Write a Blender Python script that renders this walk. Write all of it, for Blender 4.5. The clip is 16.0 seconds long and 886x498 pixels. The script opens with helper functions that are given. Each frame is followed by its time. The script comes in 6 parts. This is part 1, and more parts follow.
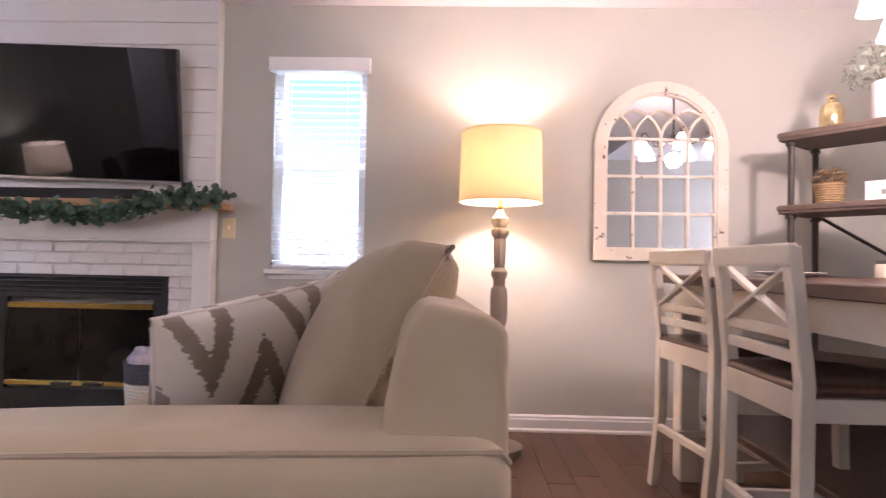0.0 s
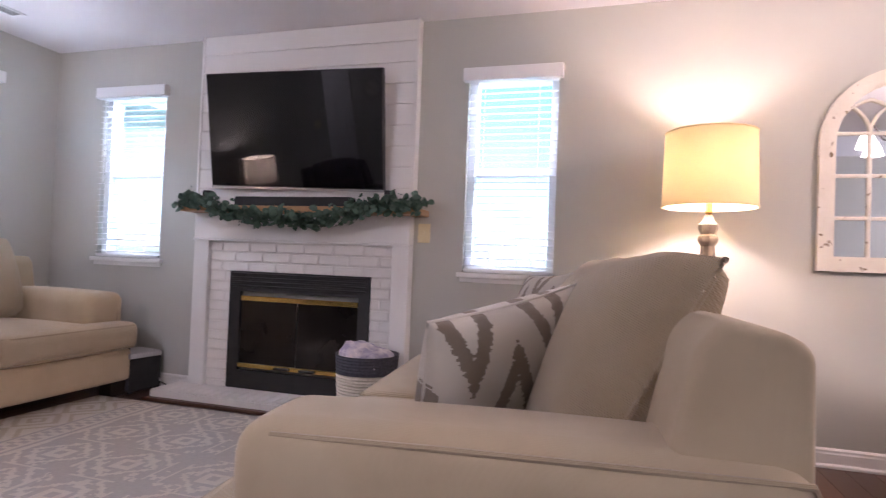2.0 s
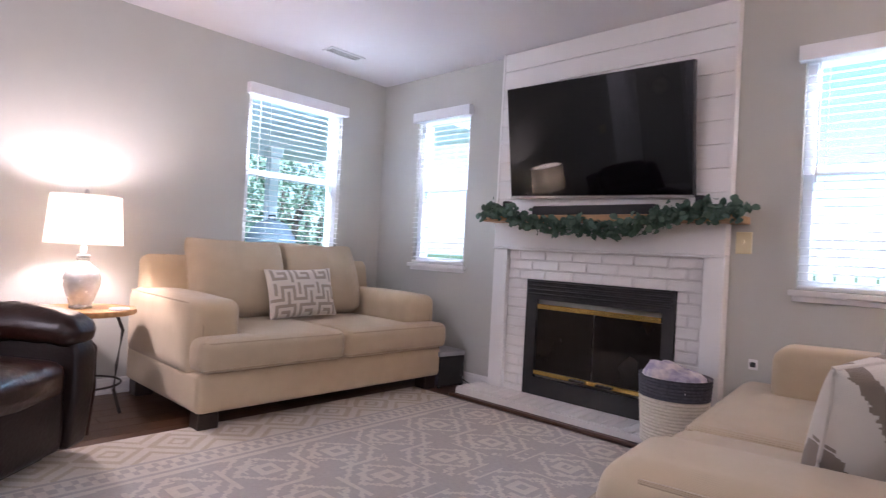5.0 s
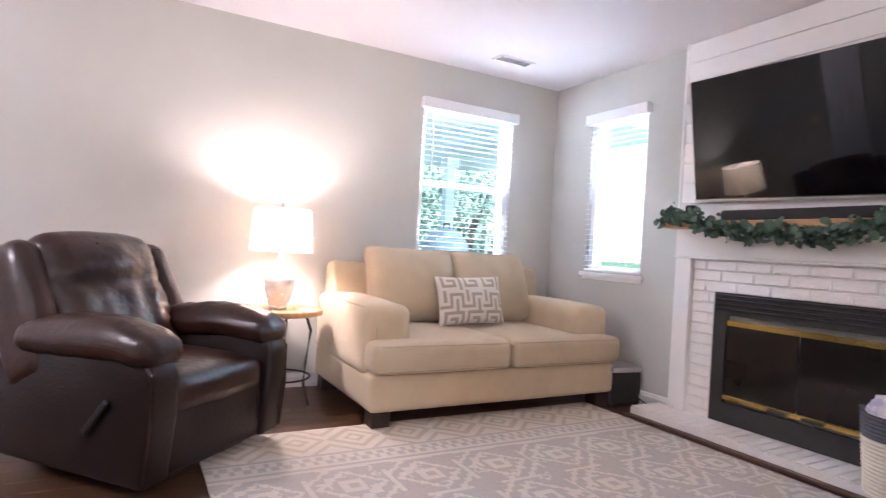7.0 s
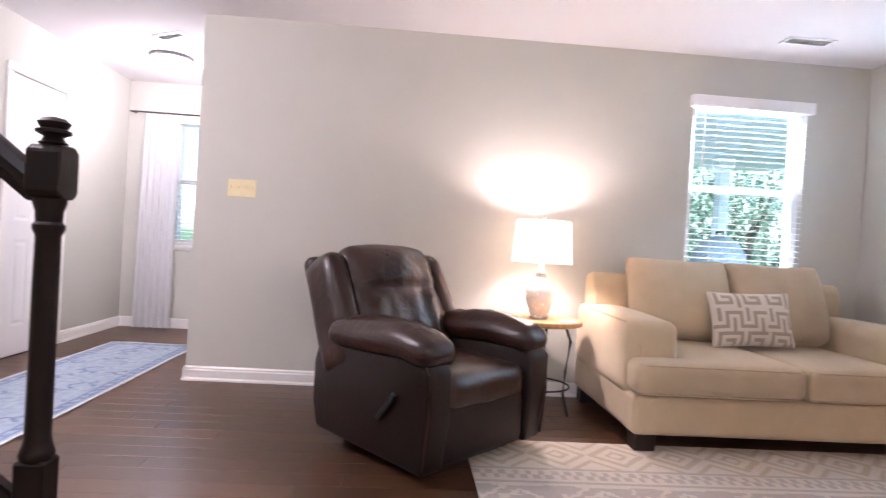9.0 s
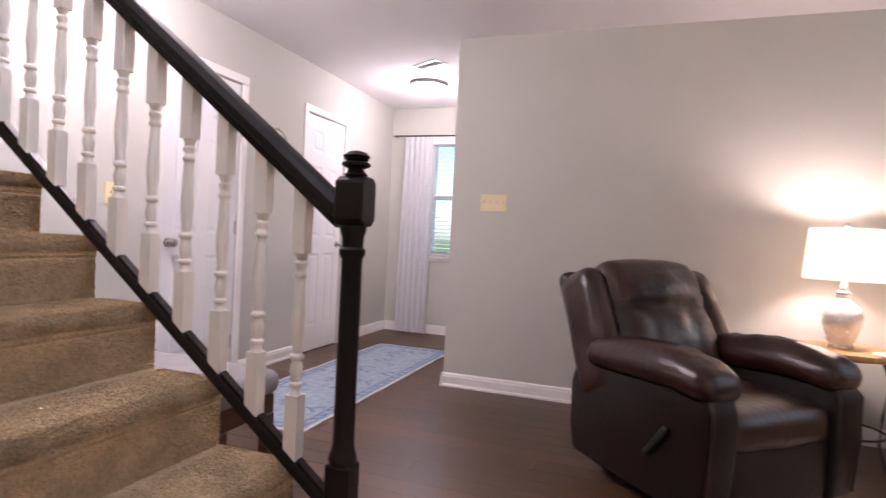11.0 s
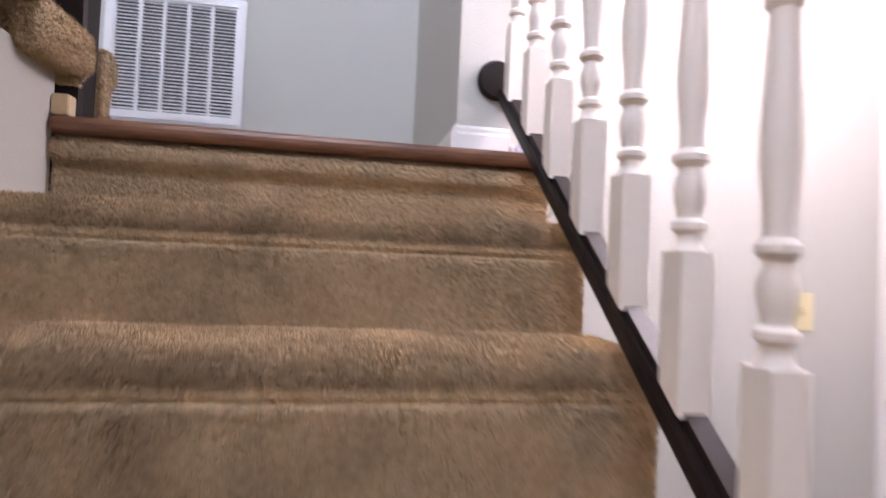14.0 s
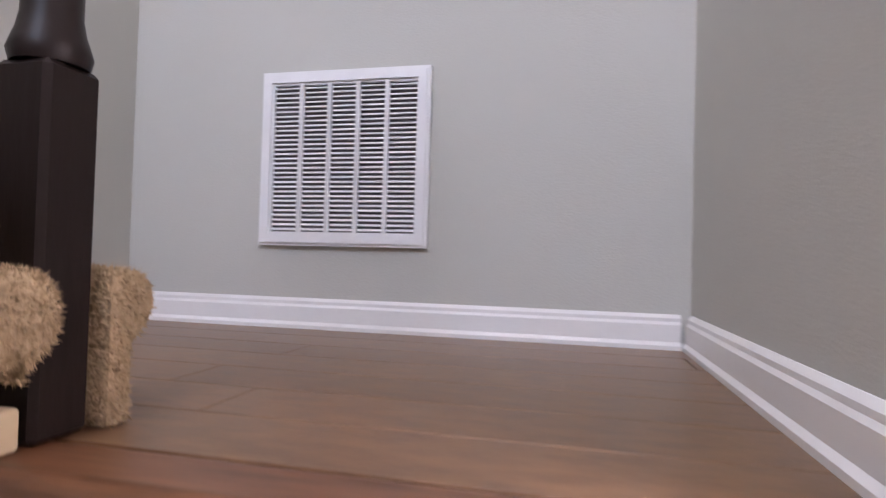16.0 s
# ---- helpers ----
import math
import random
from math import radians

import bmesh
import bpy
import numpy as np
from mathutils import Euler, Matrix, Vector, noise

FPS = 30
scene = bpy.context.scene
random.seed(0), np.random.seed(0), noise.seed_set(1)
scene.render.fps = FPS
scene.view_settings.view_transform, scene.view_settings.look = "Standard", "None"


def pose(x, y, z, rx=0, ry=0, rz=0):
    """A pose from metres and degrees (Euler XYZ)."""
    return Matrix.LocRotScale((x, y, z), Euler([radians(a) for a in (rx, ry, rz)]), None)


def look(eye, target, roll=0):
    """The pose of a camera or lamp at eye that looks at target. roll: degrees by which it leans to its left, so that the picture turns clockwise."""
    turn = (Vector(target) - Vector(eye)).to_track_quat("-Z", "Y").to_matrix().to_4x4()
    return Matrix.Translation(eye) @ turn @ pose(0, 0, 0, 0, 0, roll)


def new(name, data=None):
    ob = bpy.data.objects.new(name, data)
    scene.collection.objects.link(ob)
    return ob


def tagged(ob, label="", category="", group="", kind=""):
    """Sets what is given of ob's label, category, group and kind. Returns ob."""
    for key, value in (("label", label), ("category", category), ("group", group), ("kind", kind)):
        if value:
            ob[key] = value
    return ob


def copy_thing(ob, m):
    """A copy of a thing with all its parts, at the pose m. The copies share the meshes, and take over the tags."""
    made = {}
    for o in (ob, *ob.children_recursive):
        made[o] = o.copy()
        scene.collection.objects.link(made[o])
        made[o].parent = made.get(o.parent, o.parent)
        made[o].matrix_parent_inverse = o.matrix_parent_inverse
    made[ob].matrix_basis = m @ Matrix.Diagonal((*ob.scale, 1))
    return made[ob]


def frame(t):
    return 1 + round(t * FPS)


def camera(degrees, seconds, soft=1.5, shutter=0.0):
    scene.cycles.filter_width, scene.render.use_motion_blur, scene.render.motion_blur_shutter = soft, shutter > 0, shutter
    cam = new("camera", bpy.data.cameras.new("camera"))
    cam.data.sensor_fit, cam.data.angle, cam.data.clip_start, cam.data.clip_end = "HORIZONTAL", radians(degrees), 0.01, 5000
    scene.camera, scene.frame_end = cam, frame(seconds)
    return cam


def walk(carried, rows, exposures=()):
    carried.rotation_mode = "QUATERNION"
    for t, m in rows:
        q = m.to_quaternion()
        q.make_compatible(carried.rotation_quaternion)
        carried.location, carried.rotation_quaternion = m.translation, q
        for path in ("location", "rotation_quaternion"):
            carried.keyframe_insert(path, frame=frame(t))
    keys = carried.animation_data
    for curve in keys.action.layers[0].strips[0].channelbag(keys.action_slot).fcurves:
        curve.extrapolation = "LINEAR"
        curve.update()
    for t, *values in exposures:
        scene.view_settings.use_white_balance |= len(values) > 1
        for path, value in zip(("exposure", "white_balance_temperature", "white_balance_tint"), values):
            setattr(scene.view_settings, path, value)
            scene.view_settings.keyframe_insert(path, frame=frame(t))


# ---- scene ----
cam = camera(75.5, 16.0, soft=1.2, shutter=0.5)
PATH = [
    (0, (0.367, 0.332, 0.959), (0.317, 2.331, 1.006), 1.1),
    (0.5, (0.305, 0.323, 0.962), (0.124, 2.315, 1.008), 1.5),
    (1, (0.251, 0.315, 0.964), (-0.05, 2.291, 1.008), 1.7),
    (1.5, (0.194, 0.3, 0.97), (-0.24, 2.252, 1.011), 1.9),
    (2, (0.153, 0.29, 0.967), (-0.418, 2.206, 1.009), 2.2),
    (2.5, (0.11, 0.268, 0.968), (-0.585, 2.143, 1.009), 2.3),
    (3, (0.071, 0.254, 0.971), (-0.744, 2.081, 1.01), 2.5),
    (3.5, (0.022, 0.245, 0.974), (-0.934, 2.002, 1.01), 2.6),
    (4, (-0.009, 0.247, 0.976), (-1.125, 1.907, 1.007), 2.8),
    (6.5, (-0.046, 0.402, 1.006), (-1.707, 1.517, 1.011), 3.3),
    (7, (-0.05, 0.401, 1.003), (-1.8, 1.369, 1.008), 3.4),
    (7.5, (-0.046, 0.394, 1.009), (-1.888, 1.173, 1.005), 3.5),
    (8, (-0.046, 0.39, 1.013), (-1.967, 0.946, 1.002), 3.5),
    (10.5, (-0.117, 0.307, 1.046), (-2.062, -0.16, 1.011), 3.1),
    (11, (-0.147, 0.25, 1.051), (-2.034, -0.411, 1.012), 2.9),
    (11.5, (-0.2, 0.145, 1.05), (-2.02, -0.683, 1.007), 3.0),
    (12, (-0.301, -0.023, 1.057), (-2.041, -1.008, 1.011), 3.1),
    (12.5, (-0.456, -0.189, 1.059), (-2.061, -1.38, 1.007), 3.1),
    (13, (-0.646, -0.373, 1.095), (-1.858, -1.963, 1.041), 2.2),
    (13.5, (-0.807, -0.615, 1.203), (-1.634, -2.436, 1.169), 2.0),
    (14, (-1.049, -0.904, 1.291), (-1.392, -2.873, 1.353), 2.5),
    (14.5, (-1.082, -1.151, 1.412), (-1.161, -3.147, 1.512), 2.4),
    (15, (-1.065, -1.358, 1.534), (-0.903, -3.35, 1.615), 2.6),
    (15.5, (-1.075, -1.517, 1.634), (-0.804, -3.498, 1.701), 2.2),
    (16, (-1.032, -1.638, 1.713), (-0.578, -3.585, 1.757), 1.6),
]
walk(cam, [(t, look(eye, target, roll)) for t, eye, target, roll in PATH], exposures=[(0.0, 1.56, 6350, 39), (0.6, 1.64, 6350, 39), (1.4, 1.5, 6200, 38), (2.0, 1.43, 6150, 37), (4.2, 1.38, 6050, 36), (6.3, 1.82, 6250, 34), (8.2, 2.2, 6300, 32), (10.3, 1.05, 6800, 36), (11.5, 1.42, 6780, 37), (12.5, 1.58, 6550, 36), (13.0, 1.58, 6600, 36), (13.6, 1.42, 6650, 36), (15.0, 1.14, 6650, 34), (16.0, 1.14, 6950, 38)])

# ---- light ----
world = bpy.data.worlds.new("sky")
scene.world = world
world.use_nodes = True
_nt = world.node_tree
_sky = _nt.nodes.new("ShaderNodeTexSky")
_sky.sky_type = "NISHITA"
_sky.sun_disc = False
_sky.sun_elevation = radians(42)
_sky.sun_rotation = radians(140)
_nt.nodes["Background"].inputs["Strength"].default_value = 0.15
_nt.links.new(_sky.outputs[0], _nt.nodes["Background"].inputs[0])
sun = new("sun", bpy.data.lights.new("sun", "SUN"))
sun.data.energy = 5.0
sun.data.angle = radians(0.6)
sun.data.color = (1.0, 0.95, 0.88)
sun.matrix_world = look((0, 0, 8), (-0.64, 0.77, 7.1))


def window_light(name, x, y, z, target, w, h, power, colour=(0.86, 0.94, 1.0)):
    """Sky light in a window opening."""
    lamp = new(name, bpy.data.lights.new(name, "AREA"))
    lamp.data.shape, lamp.data.size, lamp.data.size_y = "RECTANGLE", w, h
    lamp.data.energy, lamp.data.color = power, colour
    lamp.matrix_world = look((x, y, z), target)
    return lamp


def bulb(name, x, y, z, power, radius=0.04, colour=(1.0, 0.8, 0.62)):
    lamp = new(name, bpy.data.lights.new(name, "POINT"))
    lamp.data.energy, lamp.data.shadow_soft_size, lamp.data.color = power, radius, colour
    lamp.location = (x, y, z)
    return lamp


window_light("patio_daylight", 5.3, -0.67, 1.3, (3.0, -0.67, 1.1), 0.8, 1.9, 70)
# bluish fill for stairs and landing wall, behind an added upstairs opening
window_light("stair_fill_daylight", -0.55, 0.32, 3.9, (-0.75, -2.0, 1.2), 1.3, 1.1, 42, (0.66, 0.85, 1.0))
window_light("north_window_daylight", -0.435, 4.2, 2.42, (-0.435, 2.6, 0.9), 0.9, 0.5, 60, (0.72, 0.92, 1.0))
window_light("corner_window_daylight", -3.26, 4.2, 2.42, (-3.26, 2.6, 0.9), 0.9, 0.5, 60, (0.72, 0.92, 1.0))
window_light("west_window_daylight", -4.45, 2.79, 2.27, (-2.9, 2.79, 0.6), 1.0, 0.2, 48, (0.72, 0.92, 1.0))

# ---- materials ----
def mat(name, colour, rough=0.6, metal=0.0, second=None, scale=6.0, mix=0.5, bump=0.0, bscale=80.0, coord="Object",
        stretch=(1, 1, 1), trans=0.0, emit=None, power=0.0, coat=0.0, sheen=0.0, spec=0.5, rvar=0.0, detail=4.0):
    """A painted, wooden, woven or metal surface: two colours broken by noise, roughness wear and fine relief."""
    m = bpy.data.materials.new(name)
    m.use_nodes = True
    nt = m.node_tree
    b = nt.nodes["Principled BSDF"]
    b.inputs["Base Color"].default_value = (*colour, 1)
    b.inputs["Roughness"].default_value = rough
    b.inputs["Metallic"].default_value = metal
    b.inputs["Specular IOR Level"].default_value = spec
    b.inputs["Transmission Weight"].default_value = trans
    b.inputs["Coat Weight"].default_value = coat
    b.inputs["Sheen Weight"].default_value = sheen
    if emit:
        b.inputs["Emission Color"].default_value = (*emit, 1)
        b.inputs["Emission Strength"].default_value = power
    tc = nt.nodes.new("ShaderNodeTexCoord")
    mp = nt.nodes.new("ShaderNodeMapping")
    mp.inputs["Scale"].default_value = stretch
    nt.links.new(tc.outputs[coord], mp.inputs[0])
    if second is not None:
        n1 = nt.nodes.new("ShaderNodeTexNoise")
        n1.inputs["Scale"].default_value, n1.inputs["Detail"].default_value = scale, detail
        nt.links.new(mp.outputs[0], n1.inputs["Vector"])
        r = nt.nodes.new("ShaderNodeValToRGB")
        r.color_ramp.elements[0].position, r.color_ramp.elements[1].position = 0.5 - mix * 0.4, 0.5 + mix * 0.4
        r.color_ramp.elements[0].color, r.color_ramp.elements[1].color = (*colour, 1), (*second, 1)
        nt.links.new(n1.outputs["Fac"], r.inputs[0])
        nt.links.new(r.outputs[0], b.inputs["Base Color"])
        if rvar:
            mr = nt.nodes.new("ShaderNodeMapRange")
            mr.inputs["To Min"].default_value, mr.inputs["To Max"].default_value = rough - rvar, rough + rvar
            nt.links.new(n1.outputs["Fac"], mr.inputs["Value"])
            nt.links.new(mr.outputs[0], b.inputs["Roughness"])
    if bump:
        n2 = nt.nodes.new("ShaderNodeTexNoise")
        n2.inputs["Scale"].default_value, n2.inputs["Detail"].default_value = bscale, 3.0
        nt.links.new(mp.outputs[0], n2.inputs["Vector"])
        bp = nt.nodes.new("ShaderNodeBump")
        bp.inputs["Strength"].default_value, bp.inputs["Distance"].default_value = bump, 0.01
        nt.links.new(n2.outputs["Fac"], bp.inputs["Height"])
        nt.links.new(bp.outputs[0], b.inputs["Normal"])
    return m


M_WALL = mat("wall_paint", (0.50, 0.50, 0.455), 0.85, second=(0.53, 0.525, 0.48), scale=1.3, bump=0.12, bscale=220)
M_CEIL = mat("ceiling_paint", (0.78, 0.76, 0.77), 0.9, second=(0.82, 0.80, 0.81), scale=1.0, bump=0.1, bscale=160)
M_TRIM = mat("white_trim_paint", (0.78, 0.77, 0.75), 0.35, second=(0.82, 0.81, 0.79), scale=3.0, bump=0.04, bscale=60)
M_DOOR = mat("white_door_paint", (0.76, 0.76, 0.77), 0.4, second=(0.80, 0.80, 0.80), scale=2.0, bump=0.06, bscale=90, stretch=(3, 3, 0.4))
M_SHIPLAP = mat("shiplap_paint", (0.85, 0.83, 0.80), 0.5, second=(0.87, 0.85, 0.83), scale=2.5, bump=0.05, bscale=50)
M_BRICK = mat("painted_brick", (0.80, 0.77, 0.74), 0.6, second=(0.86, 0.83, 0.80), scale=9.0, bump=0.5, bscale=70)
M_MORTAR = mat("painted_mortar", (0.77, 0.74, 0.71), 0.8, second=(0.82, 0.79, 0.76), scale=14.0, bump=0.5, bscale=90)
M_BLACK = mat("black_metal", (0.012, 0.012, 0.013), 0.45, second=(0.022, 0.02, 0.02), scale=12, bump=0.05, bscale=120)
M_BRASS = mat("polished_brass", (0.72, 0.52, 0.16), 0.22, metal=1.0, second=(0.62, 0.43, 0.12), scale=14)
M_DARKWOOD = mat("dark_stained_wood", (0.012, 0.008, 0.007), 0.42, second=(0.022, 0.014, 0.012), scale=8, stretch=(1, 1, 0.2), bump=0.08, bscale=60, spec=0.18)
M_PLASTIC_IVORY = mat("ivory_plastic", (0.72, 0.62, 0.36), 0.35, second=(0.76, 0.67, 0.42), scale=20)
M_PLASTIC_WHITE = mat("white_plastic", (0.78, 0.78, 0.78), 0.4, second=(0.82, 0.82, 0.82), scale=15)
M_STEEL = mat("brushed_nickel", (0.45, 0.44, 0.42), 0.3, metal=1.0, second=(0.38, 0.37, 0.36), scale=30)


# ---- mesh helpers ----
def box(bm, x0, y0, z0, x1, y1, z1, m=None):
    vs = [bm.verts.new(Vector(p) if m is None else m @ Vector(p)) for p in
          ((x0, y0, z0), (x1, y0, z0), (x1, y1, z0), (x0, y1, z0), (x0, y0, z1), (x1, y0, z1), (x1, y1, z1), (x0, y1, z1))]
    for f in ((0, 3, 2, 1), (4, 5, 6, 7), (0, 1, 5, 4), (1, 2, 6, 5), (2, 3, 7, 6), (3, 0, 4, 7)):
        bm.faces.new([vs[i] for i in f])
    return vs


def bbox(x0, y0, z0, x1, y1, z1, bevel=0.0, seg=1, m=None):
    """A fresh bmesh with one box, its edges rounded."""
    bm = bmesh.new()
    box(bm, min(x0, x1), min(y0, y1), min(z0, z1), max(x0, x1), max(y0, y1), max(z0, z1))
    if bevel:
        bmesh.ops.bevel(bm, geom=list(bm.edges), offset=bevel, segments=seg, affect="EDGES", profile=0.5)
    if m is not None:
        bm.transform(m)
    return bm


def lathe(profile, steps=20, m=None):
    """A turned solid from (radius, height) pairs, bottom to top."""
    bm = bmesh.new()
    rings = []
    for r, z in profile:
        rings.append([bm.verts.new((r * math.cos(2 * math.pi * i / steps), r * math.sin(2 * math.pi * i / steps), z)) for i in range(steps)])
    for a, b in zip(rings, rings[1:]):
        for i in range(steps):
            j = (i + 1) % steps
            bm.faces.new((a[i], a[j], b[j], b[i]))
    bm.faces.new(rings[0][::-1])
    bm.faces.new(rings[-1])
    if m is not None:
        bm.transform(m)
    return bm


def prism(outline, a, b, axis="y", bevel=0.0, seg=1):
    """A solid with a given outline in the plane across axis, from a to b along it."""
    put = {"x": lambda u, v, w: (w, u, v), "y": lambda u, v, w: (u, w, v), "z": lambda u, v, w: (u, v, w)}[axis]
    bm = bmesh.new()
    lo = [bm.verts.new(put(u, v, a)) for u, v in outline]
    hi = [bm.verts.new(put(u, v, b)) for u, v in outline]
    n = len(outline)
    bm.faces.new(lo[::-1])
    bm.faces.new(hi)
    for i in range(n):
        bm.faces.new((lo[i], lo[(i + 1) % n], hi[(i + 1) % n], hi[i]))
    bmesh.ops.recalc_face_normals(bm, faces=bm.faces)
    if bevel:
        bmesh.ops.bevel(bm, geom=list(bm.edges), offset=bevel, segments=seg, affect="EDGES", profile=0.5)
    return bm


def tube(points, radius, steps=8, closed=False):
    """A round bar along points."""
    bm = bmesh.new()
    pts = [Vector(p) for p in points]
    rings = []
    n = len(pts)
    for i, p in enumerate(pts):
        d = (pts[(i + 1) % n] - pts[i - 1]) if closed else (pts[min(i + 1, n - 1)] - pts[max(i - 1, 0)])
        q = d.normalized().to_track_quat("Z", "Y")
        r = radius[i] if isinstance(radius, (list, tuple)) else radius
        rings.append([bm.verts.new(p + q @ Vector((r * math.cos(2 * math.pi * k / steps), r * math.sin(2 * math.pi * k / steps), 0))) for k in range(steps)])
    pairs = list(zip(rings, rings[1:])) + ([(rings[-1], rings[0])] if closed else [])
    for a, b in pairs:
        for k in range(steps):
            j = (k + 1) % steps
            bm.faces.new((a[k], a[j], b[j], b[k]))
    if not closed:
        bm.faces.new(rings[0][::-1])
        bm.faces.new(rings[-1])
    return bm


def join(*bms):
    """Several bmeshes as one."""
    out = bms[0]
    for b in bms[1:]:
        me = bpy.data.meshes.new("tmp")
        b.to_mesh(me)
        b.free()
        out.from_mesh(me)
        bpy.data.meshes.remove(me)
    return out


def part(name, bm, material, parent=None, label="", smooth=False, angle=40):
    """One mesh object out of a bmesh, under its thing or part."""
    me = bpy.data.meshes.new(name)
    bm.normal_update()
    bm.to_mesh(me)
    bm.free()
    me.materials.append(material)
    ob = new(name, me)
    if smooth:
        me.shade_smooth()
        me.set_sharp_from_angle(angle=radians(angle))
    if parent is not None:
        ob.parent = parent
    if label:
        ob["label"] = label
    return ob


def thing(name, label, category, m=None, group="", kind=""):
    """An Empty at a thing's base, which parents its parts."""
    ob = new(name)
    ob.empty_display_size = 0.1
    if m is not None:
        ob.matrix_world = m
    return tagged(ob, label, category, group, kind)


def setting(name, bm, material, label, category=""):
    return tagged(part(name, bm, material), label, category or name.split("_")[0], kind="structure")


def wall_with_holes(axis, at, thick, a, b, z0, z1, holes):
    """A wall across axis ('x' or 'y') whose room face is at 'at' and whose back is at + thick, from a to b, with holes (a0, a1, z0, z1)."""
    bm = bmesh.new()
    us = sorted({a, b, *[h[0] for h in holes], *[h[1] for h in holes]})
    zs = sorted({z0, z1, *[h[2] for h in holes], *[h[3] for h in holes]})
    lo, hi = min(at, at + thick), max(at, at + thick)
    solid = lambda u, w: not any(h[0] < u < h[1] and h[2] < w < h[3] for h in holes)
    for u0, u1 in zip(us, us[1:]):
        start = None
        for w0, w1 in zip(zs, zs[1:]):
            ok = solid((u0 + u1) / 2, (w0 + w1) / 2)
            if ok and start is None:
                start = w0
            if start is not None and (not ok or w1 == zs[-1]):
                end = w1 if ok else w0
                if axis == "x":
                    box(bm, lo, u0, start, hi, u1, end)
                else:
                    box(bm, u0, lo, start, u1, hi, end)
                start = None
    bmesh.ops.remove_doubles(bm, verts=bm.verts, dist=1e-5)
    bm.verts.index_update()
    seen = {}
    for f in list(bm.faces):
        seen.setdefault(tuple(sorted(v.index for v in f.verts)), []).append(f)
    bmesh.ops.delete(bm, geom=[f for fs in seen.values() if len(fs) > 1 for f in fs], context="FACES_ONLY")
    return bm
# ---- plan ----
NY, WX, EX, SY = 3.65, -4.0, 3.7, -2.46      # living room: north, west and east walls; foyer's south wall
FX, CY = -6.0, -1.05                       # foyer's west wall, and the corner where the living room opens to it
H, H2 = 2.46, 5.1                            # ceiling heights, room and stairwell
LZ, LY, VY = 1.53, -2.045, -3.015             # landing: height, front edge, back wall
SX0, SX1 = -1.464, -0.52                     # stair: open side and wall side
KY = -2.9                                    # back of the kitchen side

# ---- walls ----
WIN_R, WIN_L = (-0.722, -0.178, 0.905, 2.10), (-3.545, -2.968, 0.905, 2.12)
WIN_W = (2.345, 3.19, 0.90, 2.135)
WIN_F = (-2.0, -1.42, 0.85, 2.10)
DOOR_C, DOOR_H = (-3.46, -2.79, 0.0, 2.05), (-4.93, -4.30, 0.0, 2.05)
PATIO = (-1.1, -0.25, 0.0, 2.05)
# unseen upstairs opening, added so the stair fill lamp can shine in
UPWIN = (-1.2, 0.1, 3.3, 4.5)
setting("wall_north", wall_with_holes("y", NY, 0.16, WX - 0.16, EX + 0.16, 0, H, [WIN_R, WIN_L]), M_WALL, "greige painted living room wall with two narrow windows", "wall")
setting("wall_west", wall_with_holes("x", WX, -0.16, CY, NY, 0, H, [WIN_W]), M_WALL, "greige painted living room wall beside the foyer", "wall")
setting("wall_foyer_north", wall_with_holes("y", CY, 0.16, FX, WX - 0.16, 0, H, []), M_WALL, "painted foyer side wall", "wall")
setting("wall_foyer_west", wall_with_holes("x", FX, -0.16, SY - 0.16, CY + 0.16, 0, H, [WIN_F]), M_WALL, "pale painted foyer wall with a curtained window", "wall")
setting("wall_south", wall_with_holes("y", SY, -0.12, FX, -1.40, 0, H, [DOOR_C, DOOR_H]), M_WALL, "pale painted foyer wall with two white doors", "wall")
setting("wall_landing_side", wall_with_holes("x", -1.285, -0.12, VY - 0.12, -2.15, 0, H2, []), M_WALL, "painted wall end beside the stair landing", "wall")
# same greige paint; its blue cast comes from the added bluish stair lamp
setting("wall_landing_back", wall_with_holes("y", VY, -0.12, -1.285, 2.4, 0, H2, []), M_WALL, "greige painted wall behind the stair landing", "wall")
setting("wall_stair", prism([(-0.56, 0), (LY + 0.005, 0), (LY + 0.005, LZ + 0.095), (LY + 0.30, LZ + 0.095), (-0.9, 2.38), (-0.56, 2.38)], SX1, SX1 + 0.10, "x"), M_WALL, "cream painted wall along the carpeted stair", "wall")
setting("wall_landing_east", wall_with_holes("x", 0.2, 0.1, VY, 0.2, 0, H2, []), M_WALL, "greige painted wall at the landing's far side", "wall")
setting("wall_kitchen", wall_with_holes("x", 2.4, 0.12, VY - 0.12, -1.2, 0, H2, []), M_WALL, "painted wall closing the stairwell", "wall")
setting("wall_kitchen_south", wall_with_holes("y", -1.2, -0.12, 2.52, 5.0, 0, H, []), M_WALL, "painted wall of the dining side", "wall")
setting("wall_east", wall_with_holes("x", EX, 0.16, -0.2, NY, 0, H, []), M_WALL, "greige painted wall of the dining side", "wall")
setting("wall_dining_east", wall_with_holes("x", 5.0, 0.16, -1.36, 0.0, 0, H, [PATIO]), M_WALL, "painted wall beside the patio door", "wall")
setting("wall_dining_return", wall_with_holes("y", -0.2, 0.16, EX + 0.16, 5.0, 0, H, []), M_WALL, "painted return wall near the patio door", "wall")
setting("wall_upper_west", wall_with_holes("x", -1.45, 0.1, SY + 0.3, 0.3, H + 0.2, H2, []), M_WALL, "painted upper wall of the stairwell", "wall")
setting("wall_upper_north", wall_with_holes("y", 0.2, 0.1, -1.35, 2.4, H + 0.2, H2, [UPWIN]), M_WALL, "painted upper wall of the stairwell", "wall")
